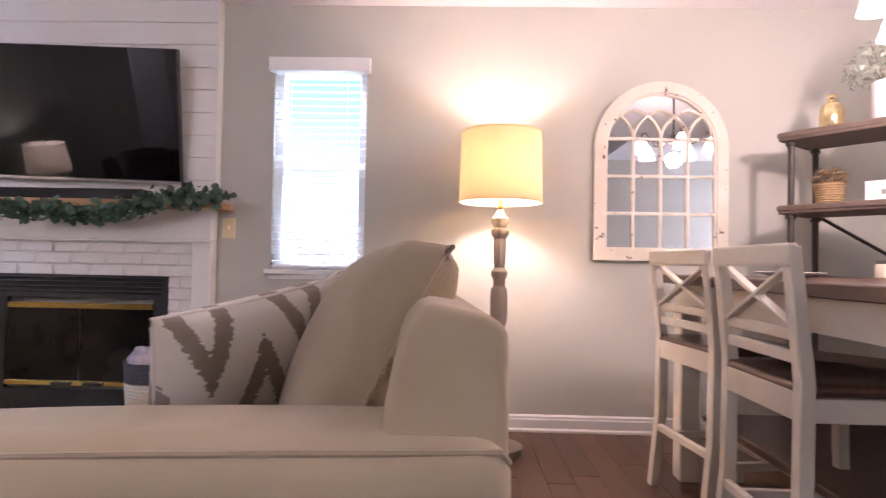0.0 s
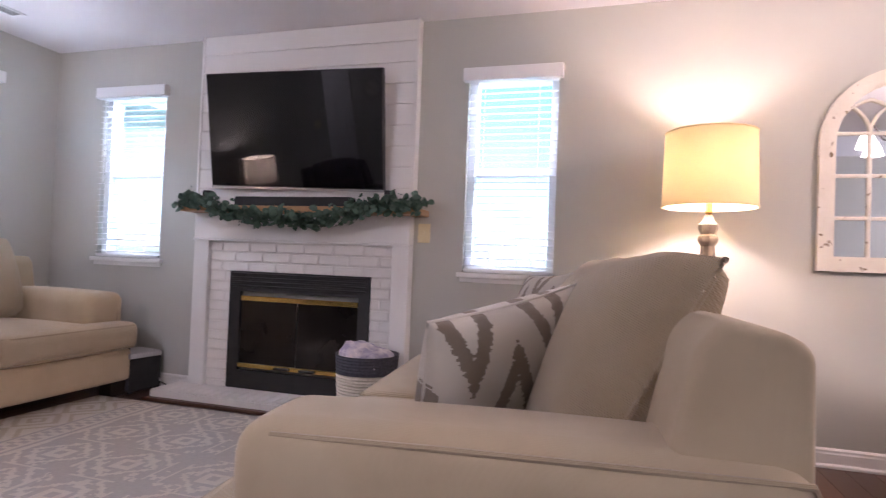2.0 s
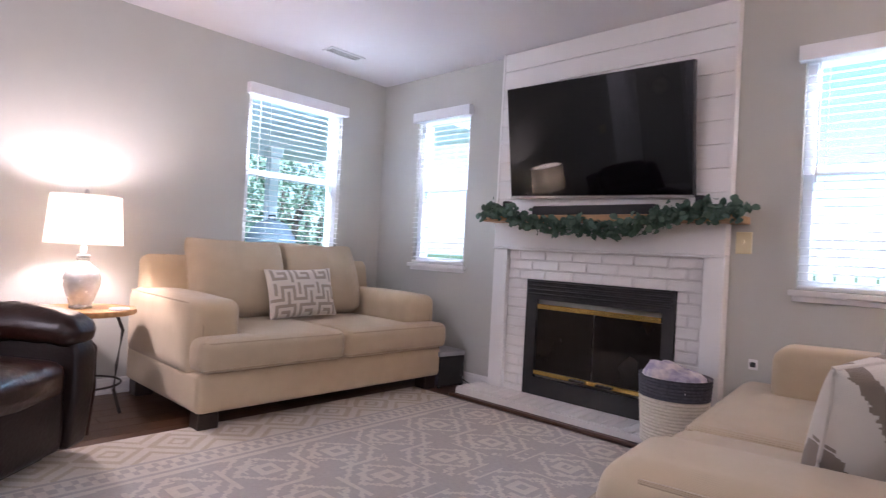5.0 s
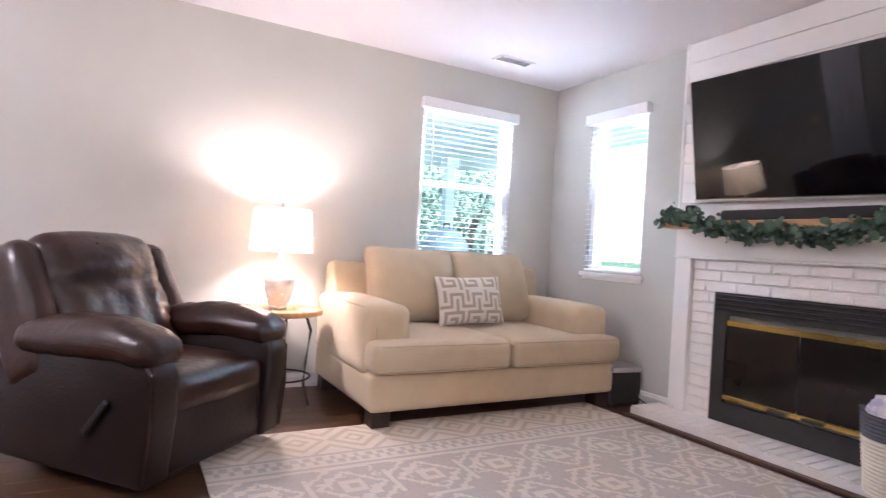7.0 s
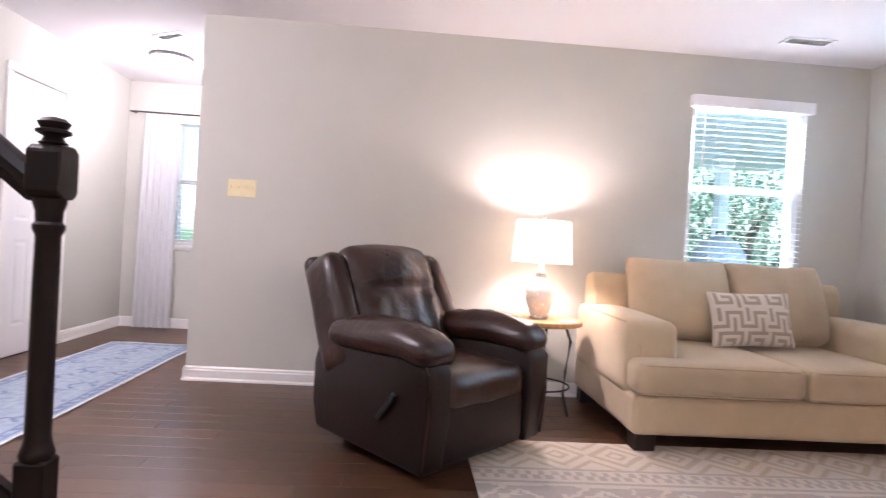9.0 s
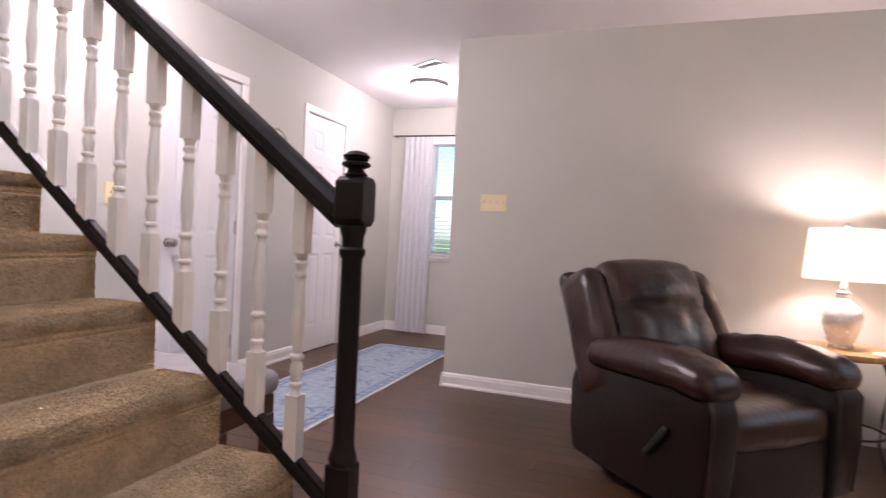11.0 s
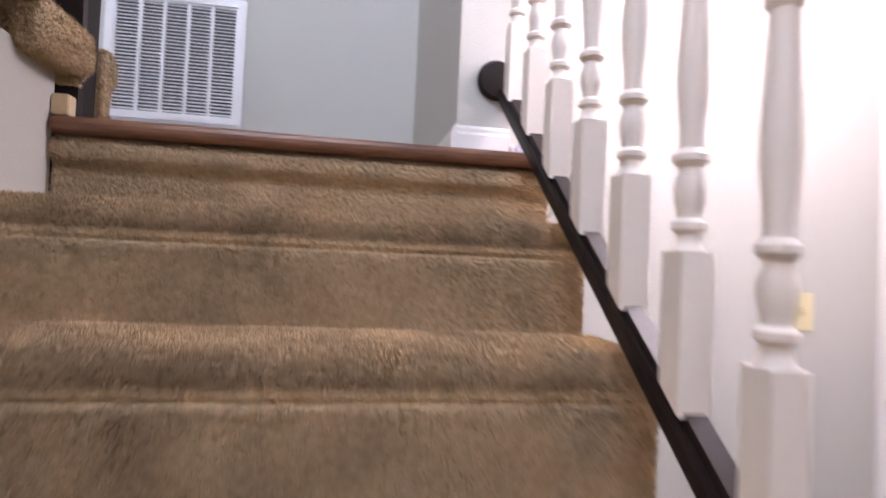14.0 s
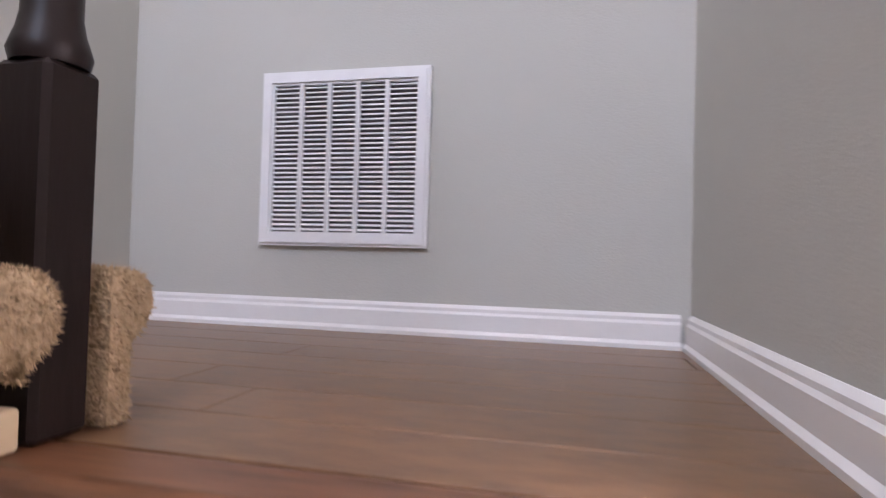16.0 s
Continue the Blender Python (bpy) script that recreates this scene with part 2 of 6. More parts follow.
setting("wall_upper_east", wall_with_holes("x", 2.4, 0.12, -1.2, 0.3, H + 0.2, H2, []), M_WALL, "painted upper wall of the stairwell", "wall")

# ---- ceilings ----
_bm = bmesh.new()
box(_bm, WX - 0.16, 0.2, H, 5.16, NY + 0.16, H + 0.2)
box(_bm, FX - 0.16, SY - 0.12, H, -1.45, 0.2, H + 0.2)
box(_bm, 2.4, -1.36, H, 5.16, 0.2, H + 0.2)
setting("ceiling", _bm, M_CEIL, "smooth white painted ceiling")
setting("ceiling_stairwell", bbox(-1.6, VY - 0.2, H2, 2.6, 0.5, H2 + 0.1), M_CEIL, "white painted ceiling over the stairs", "ceiling")


# ---- floors ----
def plank_material():
    m = mat("walnut_floor", (0.050, 0.022, 0.011), 0.33, second=(0.106, 0.048, 0.023), scale=5, stretch=(1.2, 14, 1), bump=0.06, bscale=30, rvar=0.06, mix=0.9, detail=7)
    nt = m.node_tree
    b = nt.nodes["Principled BSDF"]
    oi = nt.nodes.new("ShaderNodeObjectInfo")
    hs = nt.nodes.new("ShaderNodeHueSaturation")
    mr = nt.nodes.new("ShaderNodeMapRange")
    mr.inputs["To Min"].default_value, mr.inputs["To Max"].default_value = 0.72, 1.28
    nt.links.new(oi.outputs["Random"], mr.inputs["Value"])
    nt.links.new(mr.outputs[0], hs.inputs["Value"])
    src = b.inputs["Base Color"].links[0].from_socket
    nt.links.new(src, hs.inputs["Color"])
    nt.links.new(hs.outputs[0], b.inputs["Base Color"])
    return m


M_PLANK = plank_material()
M_GAP = mat("floor_gap", (0.036, 0.017, 0.011), 0.6, second=(0.045, 0.022, 0.014), scale=9)
_bm = bmesh.new()
box(_bm, WX - 0.1, SY - 0.1, -0.12, 5.1, NY + 0.1, -0.006)
box(_bm, FX - 0.1, SY - 0.1, -0.12, WX - 0.1, CY + 0.1, -0.006)
floor = setting("floor", _bm, M_GAP, "dark walnut plank floor with thin joints", "floor")

# ---- baseboards ----
BB = [(0, 0), (0.020, 0), (0.020, 0.012), (0.014, 0.022), (0.014, 0.070), (0.010, 0.078), (0.010, 0.088), (0.003, 0.098), (0, 0.098)]


def baseboard(x0, y0, x1, y1, nx, ny, z=0.0, k=1.0):
    """A moulded skirting board from one point to the other, standing off the wall towards (nx, ny)."""
    bm = bmesh.new()
    rings = []
    for x, y in ((x0, y0), (x1, y1)):
        rings.append([bm.verts.new((x + nx * (u + 0.001), y + ny * (u + 0.001), z + v * k)) for u, v in BB])
    n = len(BB)
    for i in range(n):
        bm.faces.new((rings[0][i], rings[0][(i + 1) % n], rings[1][(i + 1) % n], rings[1][i]))
    bm.faces.new(rings[0])
    bm.faces.new(rings[1][::-1])
    bmesh.ops.recalc_face_normals(bm, faces=bm.faces)
    return setting("baseboard", bm, M_TRIM, "white moulded baseboard along the wall")


baseboard(-1.02, NY, EX, NY, 0, -1)
baseboard(WX, NY, -2.63, NY, 0, -1)
baseboard(WX, CY, WX, NY - 0.022, 1, 0)
baseboard(WX + 0.02, CY, FX, CY, 0, -1)
baseboard(FX, SY + 0.021, FX, CY - 0.021, 1, 0)
baseboard(FX, SY, DOOR_H[0] - 0.07, SY, 0, 1)
baseboard(DOOR_H[1] + 0.07, SY, DOOR_C[0] - 0.07, SY, 0, 1)
baseboard(DOOR_C[1] + 0.07, SY, -1.41, SY, 0, 1)
baseboard(-1.263, VY, 0.198, VY, 0, 1, LZ, 0.8)
baseboard(-1.285, VY + 0.021, -1.285, -2.13, 1, 0, LZ, 0.8)
baseboard(-1.285, -2.15, -1.404, -2.15, 0, 1, LZ, 0.8)

# ---- stairs ----
RISE, RUN, N1Y, N1Z = 0.187, 0.248, -1.838, 1.372
M_CARPET = mat("tan_cut_pile_carpet", (0.42, 0.30, 0.17), 0.95, second=(0.70, 0.525, 0.33), scale=85, bump=1.0, bscale=130, sheen=0.08, mix=0.9, spec=0.08)
_cn = M_CARPET.node_tree
_big, _mr, _mul = _cn.nodes.new("ShaderNodeTexNoise"), _cn.nodes.new("ShaderNodeMapRange"), _cn.nodes.new("ShaderNodeHueSaturation")
_big.inputs["Scale"].default_value, _big.inputs["Detail"].default_value = 9.0, 5.0
_mr.inputs["From Min"].default_value, _mr.inputs["From Max"].default_value = 0.3, 0.7
_mr.inputs["To Min"].default_value, _mr.inputs["To Max"].default_value = 0.76, 1.16
_cn.links.new(_cn.nodes["Texture Coordinate"].outputs["Object"], _big.inputs["Vector"])
_cn.links.new(_big.outputs["Fac"], _mr.inputs["Value"])
_cn.links.new(_mr.outputs[0], _mul.inputs["Value"])
_cn.links.new(_cn.nodes["Principled BSDF"].inputs["Base Color"].links[0].from_socket, _mul.inputs["Color"])
_cn.links.new(_mul.outputs[0], _cn.nodes["Principled BSDF"].inputs["Base Color"])
NOSES = [(N1Y + RUN * i, N1Z - RISE * i) for i in range(7)]
stair = thing("staircase", "straight flight carpeted in tan cut pile, open on one side", "staircase", pose(SX0, 0, 0), kind="structure")


def carpet_step(y_nose, z, y_back, z_low, x0, x1, seam=True):
    """One carpeted tread with a rounded nosing and its riser below."""
    r = 0.024
    pts = [(y_back, z_low), (y_nose - 0.006, z_low), (y_nose - 0.006, z - 0.065), (y_nose - 0.009, z - 0.062), (y_nose - 0.007, z - 0.058), (y_nose - 0.003, z - 0.054)]
    if not seam:
        pts = [(y_back, z_low), (y_nose - 0.022, z_low), (y_nose - 0.02, z - 0.05), (y_nose - 0.008, z - 0.034)]
    for i in range(3, 9):
        a = -math.pi / 2 + math.pi * i / 8
        pts.append((y_nose - r + r * math.cos(a), z - r - 0.004 + (r + 0.004) * math.sin(a)))
    pts += [(y_back, z)]
    return prism(pts, x0, x1, "x")


for i, (ny, nz) in enumerate(NOSES):
    back = NOSES[i - 1][0] - 0.03 if i else LY - 0.03
    st = part("step", carpet_step(ny, nz, back, nz - RISE + 0.001 if i < 6 else 0.0, SX0, SX1 - 0.002), M_CARPET, stair, smooth=True)
    st.matrix_parent_inverse = stair.matrix_world.inverted()
top = part("step", carpet_step(LY + 0.020, LZ - 0.032, LY - 0.05, N1Z + 0.001, SX0, SX1 - 0.002, False), M_CARPET, stair, smooth=True)
top.matrix_parent_inverse = stair.matrix_world.inverted()
setting("landing_base", bbox(-1.284, VY + 0.001, LZ - 0.16, 0.199, LY - 0.04, LZ - 0.022), M_GAP, "landing structure under the wood boards", "landing")
M_NOSING = mat("red_brown_nosing", (0.075, 0.029, 0.013), 0.38, second=(0.22, 0.095, 0.045), scale=6, stretch=(1.5, 14, 14), bump=0.05, bscale=40, mix=0.8)
setting("landing_nosing", bbox(SX0 - 0.004, LY - 0.055, LZ - 0.03, SX1 - 0.001, LY + 0.03, LZ + 0.002, 0.012, 3), M_NOSING, "red-brown stained wood nosing at the landing edge", "trim")


def tufts(step_list, per_step, seed):
    """Loose pile ends on the noses, risers and treads of the steps nearest to the landing."""
    rng = np.random.default_rng(seed)
    vs = []
    for ny, nz, depth, drop in step_list:
        n = per_step
        u = rng.random(n)
        x = rng.uniform(SX0 + 0.002, SX1 - 0.004, n)
        r = 0.024
        y, z = np.empty(n), np.empty(n)
        dy, dz = np.empty(n), np.empty(n)
        a = u < 0.34
        ang = rng.uniform(-0.6, math.pi / 2, n)
        y[a], z[a] = ny - r + r * np.cos(ang[a]), nz - r - 0.004 + (r + 0.004) * np.sin(ang[a])
        dy[a], dz[a] = np.cos(ang[a]), np.sin(ang[a])
        b = (u >= 0.34) & (u < 0.64)
        y[b], z[b] = ny - 0.006, nz - 0.068 - rng.random(b.sum()) * drop
        dy[b], dz[b] = 1.0, -0.25
        c = u >= 0.64
        y[c], z[c] = ny - r - rng.random(c.sum()) * depth, nz
        dy[c], dz[c] = 0.5, 1.0
        p = np.stack([x, y, z], 1)
        length = rng.uniform(0.004, 0.009, n)
        lean = rng.normal(0, 0.7, (n, 3))
        d = np.stack([np.zeros(n), dy, dz], 1) + lean
        d /= np.linalg.norm(d, axis=1)[:, None]
        side = rng.normal(0, 1, (n, 3))
        side -= (side * d).sum(1)[:, None] * d
        side *= (0.0011 / np.linalg.norm(side, axis=1))[:, None]
        vs.append(np.stack([p - side, p + side, p + d * length[:, None]], 1).reshape(-1, 3))
    vs = np.concatenate(vs)
    me = bpy.data.meshes.new("carpet_tufts")
    me.from_pydata([tuple(v) for v in vs], [], [(i, i + 1, i + 2) for i in range(0, len(vs), 3)])
    me.materials.append(M_CARPET)
    ob = new("carpet_tufts", me)
    ob.parent = stair
    ob.matrix_parent_inverse = stair.matrix_world.inverted()
    ob["kind"] = "stuff"


tufts([(LY + 0.020, LZ - 0.032, 0.01, 0.07)], 22000, 1)
tufts([(NOSES[0][0], NOSES[0][1], 0.2, 0.13), (NOSES[1][0], NOSES[1][1], 0.2, 0.12)], 60000, 2)
tufts([(NOSES[i][0], NOSES[i][1], 0.2, 0.13) for i in (2, 3, 4, 5, 6)], 42000, 3)
# ---- windows with blinds ----
M_VINYL = mat("white_vinyl", (0.80, 0.81, 0.82), 0.35, second=(0.84, 0.85, 0.86), scale=4)
M_SLAT = mat("white_blind_slat", (0.80, 0.80, 0.80), 0.45, second=(0.84, 0.84, 0.84), scale=9)
M_GLASS = bpy.data.materials.new("window_glass")
M_GLASS.use_nodes = True
_g = M_GLASS.node_tree
_g.nodes.remove(_g.nodes["Principled BSDF"])
_gt, _gg, _gm, _gf = (_g.nodes.new(k) for k in ("ShaderNodeBsdfTransparent", "ShaderNodeBsdfGlossy", "ShaderNodeMixShader", "ShaderNodeFresnel"))
_gt.inputs[0].default_value = (0.80, 0.95, 1.0, 1)
_gg.inputs["Roughness"].default_value = 0.02
_gf.inputs[0].default_value = 1.35
_g.links.new(_gf.outputs[0], _gm.inputs[0])
_g.links.new(_gt.outputs[0], _gm.inputs[1])
_g.links.new(_gg.outputs[0], _gm.inputs[2])
_g.links.new(_gm.outputs[0], _g.nodes["Material Output"].inputs[0])


def window(name, w, h, m, label, blinds=True):
    """A double-hung window in an opening w by h whose lower middle, on the room face, is at m; the room lies along -y. Its blinds are a thing of their own."""
    win = thing(name, label, "window", m, kind="structure")
    f = 0.045
    fr = bmesh.new()
    for a in ((-w / 2, 0.04, 0, -w / 2 + f, 0.13, h), (w / 2 - f, 0.04, 0, w / 2, 0.13, h), (-w / 2 + f, 0.04, 0, w / 2 - f, 0.13, f), (-w / 2 + f, 0.04, h - f, w / 2 - f, 0.13, h)):
        box(fr, *a)
    part("window_frame", fr, M_VINYL, win)
    part("meeting_rail", bbox(-w / 2 + f, 0.06, h * 0.49, w / 2 - f, 0.11, h * 0.49 + 0.045, 0.004), M_VINYL, win)
    for z0, z1, d in ((f, h * 0.49, 0.075), (h * 0.49 + 0.045, h - f, 0.095)):
        p = part("pane", bbox(-w / 2 + f, d, z0, w / 2 - f, d + 0.005, z1), M_GLASS, win)
        p.visible_shadow = False
    part("window_sill", bbox(-w / 2 - 0.03, -0.035, -0.032, w / 2 + 0.03, 0.04, -0.002, 0.006, 2), M_TRIM, win)
    part("apron", bbox(-w / 2 - 0.015, -0.012, -0.06, w / 2 + 0.015, -0.001, -0.033, 0.003), M_TRIM, win)
    if not blinds:
        return win
    bl = thing("window_blind", "white slatted blind, lowered and open, hung inside the window", "blind", m, group="window blinds")
    part("valance", bbox(-w / 2 - 0.025, -0.055, h - 0.045, w / 2 + 0.025, 0.0, h + 0.035, 0.006, 2), M_SLAT, bl)
    part("headrail", bbox(-w / 2 + 0.004, 0.0, h - 0.045, w / 2 - 0.004, 0.036, h - 0.004), M_SLAT, bl)
    part("bottom_rail", bbox(-w / 2 + 0.008, -0.02, 0.004, w / 2 - 0.008, 0.03, 0.022, 0.004), M_SLAT, bl)
    n = int((h - 0.09) / 0.0415)
    me = None
    for i in range(n):
        if me is None:
            sl = part("slat", bbox(-w / 2 + 0.006, -0.022, -0.0014, w / 2 - 0.006, 0.026, 0.0014, m=Matrix.Rotation(radians(7), 4, "X")), M_SLAT, bl)
            me = sl.data
        else:
            sl = new("slat", me)
            sl.parent = bl
        sl.location = (0, 0, 0.045 + i * 0.0415)
    for x in (-w * 0.3, w * 0.3):
        part("ladder_cord", tube([(x, -0.024, 0.02), (x, -0.024, h - 0.05)], 0.0012, 5), M_SLAT, bl)
    part("tilt_wand", tube([(-w / 2 + 0.07, -0.045, h - 0.06), (-w / 2 + 0.072, -0.043, h * 0.45)], 0.004, 6), M_PLASTIC_WHITE, bl)
    return win


def hole_mid(h):
    return (h[0] + h[1]) / 2, h[1] - h[0], h[3] - h[2], h[2]


_c, _w, _h, _z = hole_mid(WIN_R)
window("window_1", _w, _h, pose(_c, NY, _z), "narrow white double-hung window right beside the fireplace wall")
_c, _w, _h, _z = hole_mid(WIN_L)
window("window_2", _w, _h, pose(_c, NY, _z), "narrow white double-hung window near the corner")
_c, _w, _h, _z = hole_mid(WIN_W)
window("window_3", _w, _h, pose(WX, _c, _z, 0, 0, 90), "wide white double-hung window behind the loveseat")
_c, _w, _h, _z = hole_mid(WIN_F)
window("window_4", _w, _h, pose(FX, _c, _z, 0, 0, 90), "white foyer window behind sheer curtains")
# upstairs window out of view, added round the stair fill lamp's opening
_c, _w, _h, _z = hole_mid(UPWIN)
window("window_5", _w, _h, pose(_c, 0.2, _z), "unseen white window added to let light into the stairwell", blinds=False)

# ---- outside ----
M_GRASS = mat("lawn", (0.05, 0.10, 0.025), 0.9, second=(0.09, 0.15, 0.04), scale=3, bump=0.6, bscale=40)
M_CONCRETE = mat("concrete", (0.42, 0.42, 0.41), 0.85, second=(0.50, 0.49, 0.47), scale=4, bump=0.2, bscale=60)
M_LEAF = mat("shrub_leaf", (0.20, 0.32, 0.20), 0.5, second=(0.30, 0.43, 0.29), scale=8)
M_BARK = mat("bark", (0.10, 0.07, 0.05), 0.9, second=(0.16, 0.12, 0.09), scale=12, bump=0.8, bscale=30)
M_FENCE = mat("weathered_fence", (0.42, 0.40, 0.37), 0.8, second=(0.52, 0.50, 0.46), scale=6, stretch=(4, 4, 0.5), bump=0.3, bscale=30)
setting("ground", bbox(-400, -400, -0.5, 400, 400, -0.32), M_GRASS, "green lawn round the house", "ground")
setting("pavement", bbox(-9.0, -4.5, -0.32, WX - 0.2, 5.8, -0.14), M_CONCRETE, "pale concrete porch floor", "pavement")
setting("porch_roof", bbox(-8.2, -1.0, 2.36, WX - 0.17, 5.6, 2.5), M_TRIM, "white boarded porch ceiling", "roof")
for _y in (4.5, -0.8):
    _p = thing("porch_post", "white square porch post with a capital", "post", pose(-7.4, _y, -0.14), group="porch posts")
    part("shaft", bbox(-0.07, -0.07, 0.12, 0.07, 0.07, 2.36, 0.008), M_TRIM, _p)
    part("base", bbox(-0.1, -0.1, 0, 0.1, 0.1, 0.12, 0.008), M_TRIM, _p)
    part("capital", bbox(-0.1, -0.1, 2.36, 0.1, 0.1, 2.5, 0.008), M_TRIM, _p)


def shrub(name, x, y, height, spread, n, seed, label, category="shrub"):
    """A plant with limbs and a crown of many single leaves in clumps."""
    rnd = random.Random(seed)
    t = thing(name, label, category, pose(x, y, -0.32))
    limbs = []
    tips = []
    for i in range(7):
        a = i * 2.4 + rnd.random()
        top = Vector((spread * 0.55 * math.cos(a), spread * 0.55 * math.sin(a), height * (0.55 + 0.35 * rnd.random())))
        limbs.append(tube([(0, 0, 0), top * 0.4 + Vector((0, 0, height * 0.12)), top], [0.05 * height * 0.4, 0.03 * height * 0.4, 0.008], 6))
        tips += [top, top * 0.75]
    part("trunk", join(*limbs), M_BARK, t, smooth=True)
    bm = bmesh.new()
    clumps = [tp + Vector((rnd.gauss(0, spread * 0.3), rnd.gauss(0, spread * 0.3), rnd.gauss(0, height * 0.16))) for tp in tips for _ in range(6)]
    for _ in range(n):
        c = rnd.choice(clumps)
        p = c + Vector((rnd.gauss(0, 0.14), rnd.gauss(0, 0.14), rnd.gauss(0, 0.12))) * (0.6 + 0.3 * height)
        if p.z < 0.05:
            continue
        q = Euler((rnd.uniform(-1, 1), rnd.uniform(-1, 1), rnd.uniform(0, 6.3))).to_matrix()
        s = rnd.uniform(0.025, 0.055) * (0.7 + 0.2 * height)
        vs = [bm.verts.new(p + q @ Vector(v)) for v in ((-s, 0, 0), (0, -s * 0.45, s * 0.1), (s, 0, 0), (0, s * 0.45, s * 0.1))]
        bm.faces.new(vs)
    part("crown", bm, M_LEAF, t)
    return t


shrub("tree", -9.6, 4.6, 3.4, 1.3, 4800, 4, "leafy green garden tree beyond the porch", "tree")
shrub("tree", -10.4, 6.5, 4.2, 1.7, 4000, 21, "broad leafy green tree beyond the porch", "tree")
shrub("tree", -12.5, 8.4, 5.0, 2.0, 4000, 22, "tall leafy green tree at the garden edge", "tree")
shrub("tree", -10.2, 1.8, 3.0, 1.3, 5000, 7, "leafy green garden tree beside the path", "tree")
shrub("shrub", -8.6, 3.3, 1.6, 0.8, 3500, 11, "rounded green shrub at the porch edge")
_f = thing("fence", "weathered grey board fence with posts", "fence", pose(-1.2, 6.2, -0.32))
for i in range(26):
    part("board", bbox(-2.0 + i * 0.15, -0.01, 0.05, -2.0 + i * 0.15 + 0.13, 0.01, 1.62 + 0.02 * (i % 3), 0.004), M_FENCE, _f)
for i in range(3):
    part("post", bbox(-2.0 + i * 1.9, 0.01, 0, -1.91 + i * 1.9, 0.1, 1.75, 0.006), M_FENCE, _f)
M_COVER = mat("grey_grill_cover", (0.16, 0.17, 0.19), 0.7, second=(0.22, 0.23, 0.25), scale=7, bump=0.2, bscale=20)
_t = thing("grill", "grey kettle grill under a cover on the porch", "grill", pose(-5.6, 3.5, -0.14))
part("kettle", lathe([(0.03, 0.76), (0.16, 0.80), (0.25, 0.92), (0.28, 1.06), (0.25, 1.22), (0.16, 1.35), (0.03, 1.40)], 20), M_COVER, _t, smooth=True)
for _a in (0, 2.09, 4.19):
    part("leg", tube([(0.3 * math.cos(_a), 0.3 * math.sin(_a), 0.0), (0.14 * math.cos(_a), 0.14 * math.sin(_a), 0.82)], 0.014, 8), M_BLACK, _t)
part("handle", tube([(-0.06, 0, 1.38), (-0.06, 0, 1.44), (0.06, 0, 1.44), (0.06, 0, 1.38)], 0.01, 6), M_BLACK, _t)

# ---- ceiling registers and wall plates ----
def register(x, y, z, w, d, m_turn, label):
    t = thing("ceiling_vent", label, "vent", pose(x, y, z, 0, 0, m_turn), group="ceiling registers", kind="")
    fr = bmesh.new()
    for a in ((-w / 2, -d / 2, -0.008, w / 2, -d / 2 + 0.02, -0.001), (-w / 2, d / 2 - 0.02, -0.008, w / 2, d / 2, -0.001), (-w / 2, -d / 2 + 0.02, -0.008, -w / 2 + 0.02, d / 2 - 0.02, -0.001), (w / 2 - 0.02, -d / 2 + 0.02, -0.008, w / 2, d / 2 - 0.02, -0.001)):
        box(fr, *a)
    part("frame", fr, M_PLASTIC_WHITE, t)
    part("backing", bbox(-w / 2 + 0.02, -d / 2 + 0.02, -0.003, w / 2 - 0.02, d / 2 - 0.02, -0.001), M_STEEL, t)
    n = int((d - 0.04) / 0.016)
    for i in range(n):
        y0 = -d / 2 + 0.022 + i * 0.016
        part("slat", bbox(-w / 2 + 0.02, -0.005, -0.001, w / 2 - 0.02, 0.005, 0.0005, m=pose(0, y0 + 0.006, -0.006, 25, 0, 0)), M_PLASTIC_WHITE, t)
    return t


register(-3.60, 2.876, H, 0.31, 0.12, 90, "white slotted metal ceiling register near the corner")
register(-4.53, -1.48, H, 0.30, 0.13, 60, "white slotted metal ceiling register in the foyer")


def plate(name, m, w, h, label, switches=0, sockets=0, material=None):
    """A wall plate lying on the wall at m; its face looks along -y."""
    t = thing(name, label, "switch" if switches else "outlet", m)
    part("cover", bbox(-w / 2, -0.007, -h / 2, w / 2, -0.001, h / 2, 0.003, 2), material or M_PLASTIC_IVORY, t)
    for i in range(switches):
        x = (i - (switches - 1) / 2) * 0.046
        part("toggle", bbox(x - 0.005, -0.018, -0.004, x + 0.005, -0.006, 0.016, 0.002), material or M_PLASTIC_IVORY, t)
    for i in range(sockets):
        z = (i - (sockets - 1) / 2) * 0.04
        part("socket", bbox(-0.014, -0.0095, z - 0.013, 0.014, -0.0065, z + 0.013, 0.003), M_BLACK, t)
    return t


plate("light_switch", pose(WX, -0.745, 1.31, 0, 0, 90), 0.185, 0.118, "wide ivory four-gang switch plate on the wall", switches=4)
plate("light_switch", pose(-0.973, NY, 1.134), 0.08, 0.118, "single ivory switch plate beside the fireplace", switches=1)
plate("wall_outlet", pose(-0.90, NY, 0.493), 0.045, 0.055, "small round cable outlet low on the wall", sockets=1, material=M_PLASTIC_WHITE)
plate("light_switch", pose(-2.45, SY, 1.2, 0, 0, 180), 0.08, 0.118, "single ivory switch plate beside the closet", switches=1)

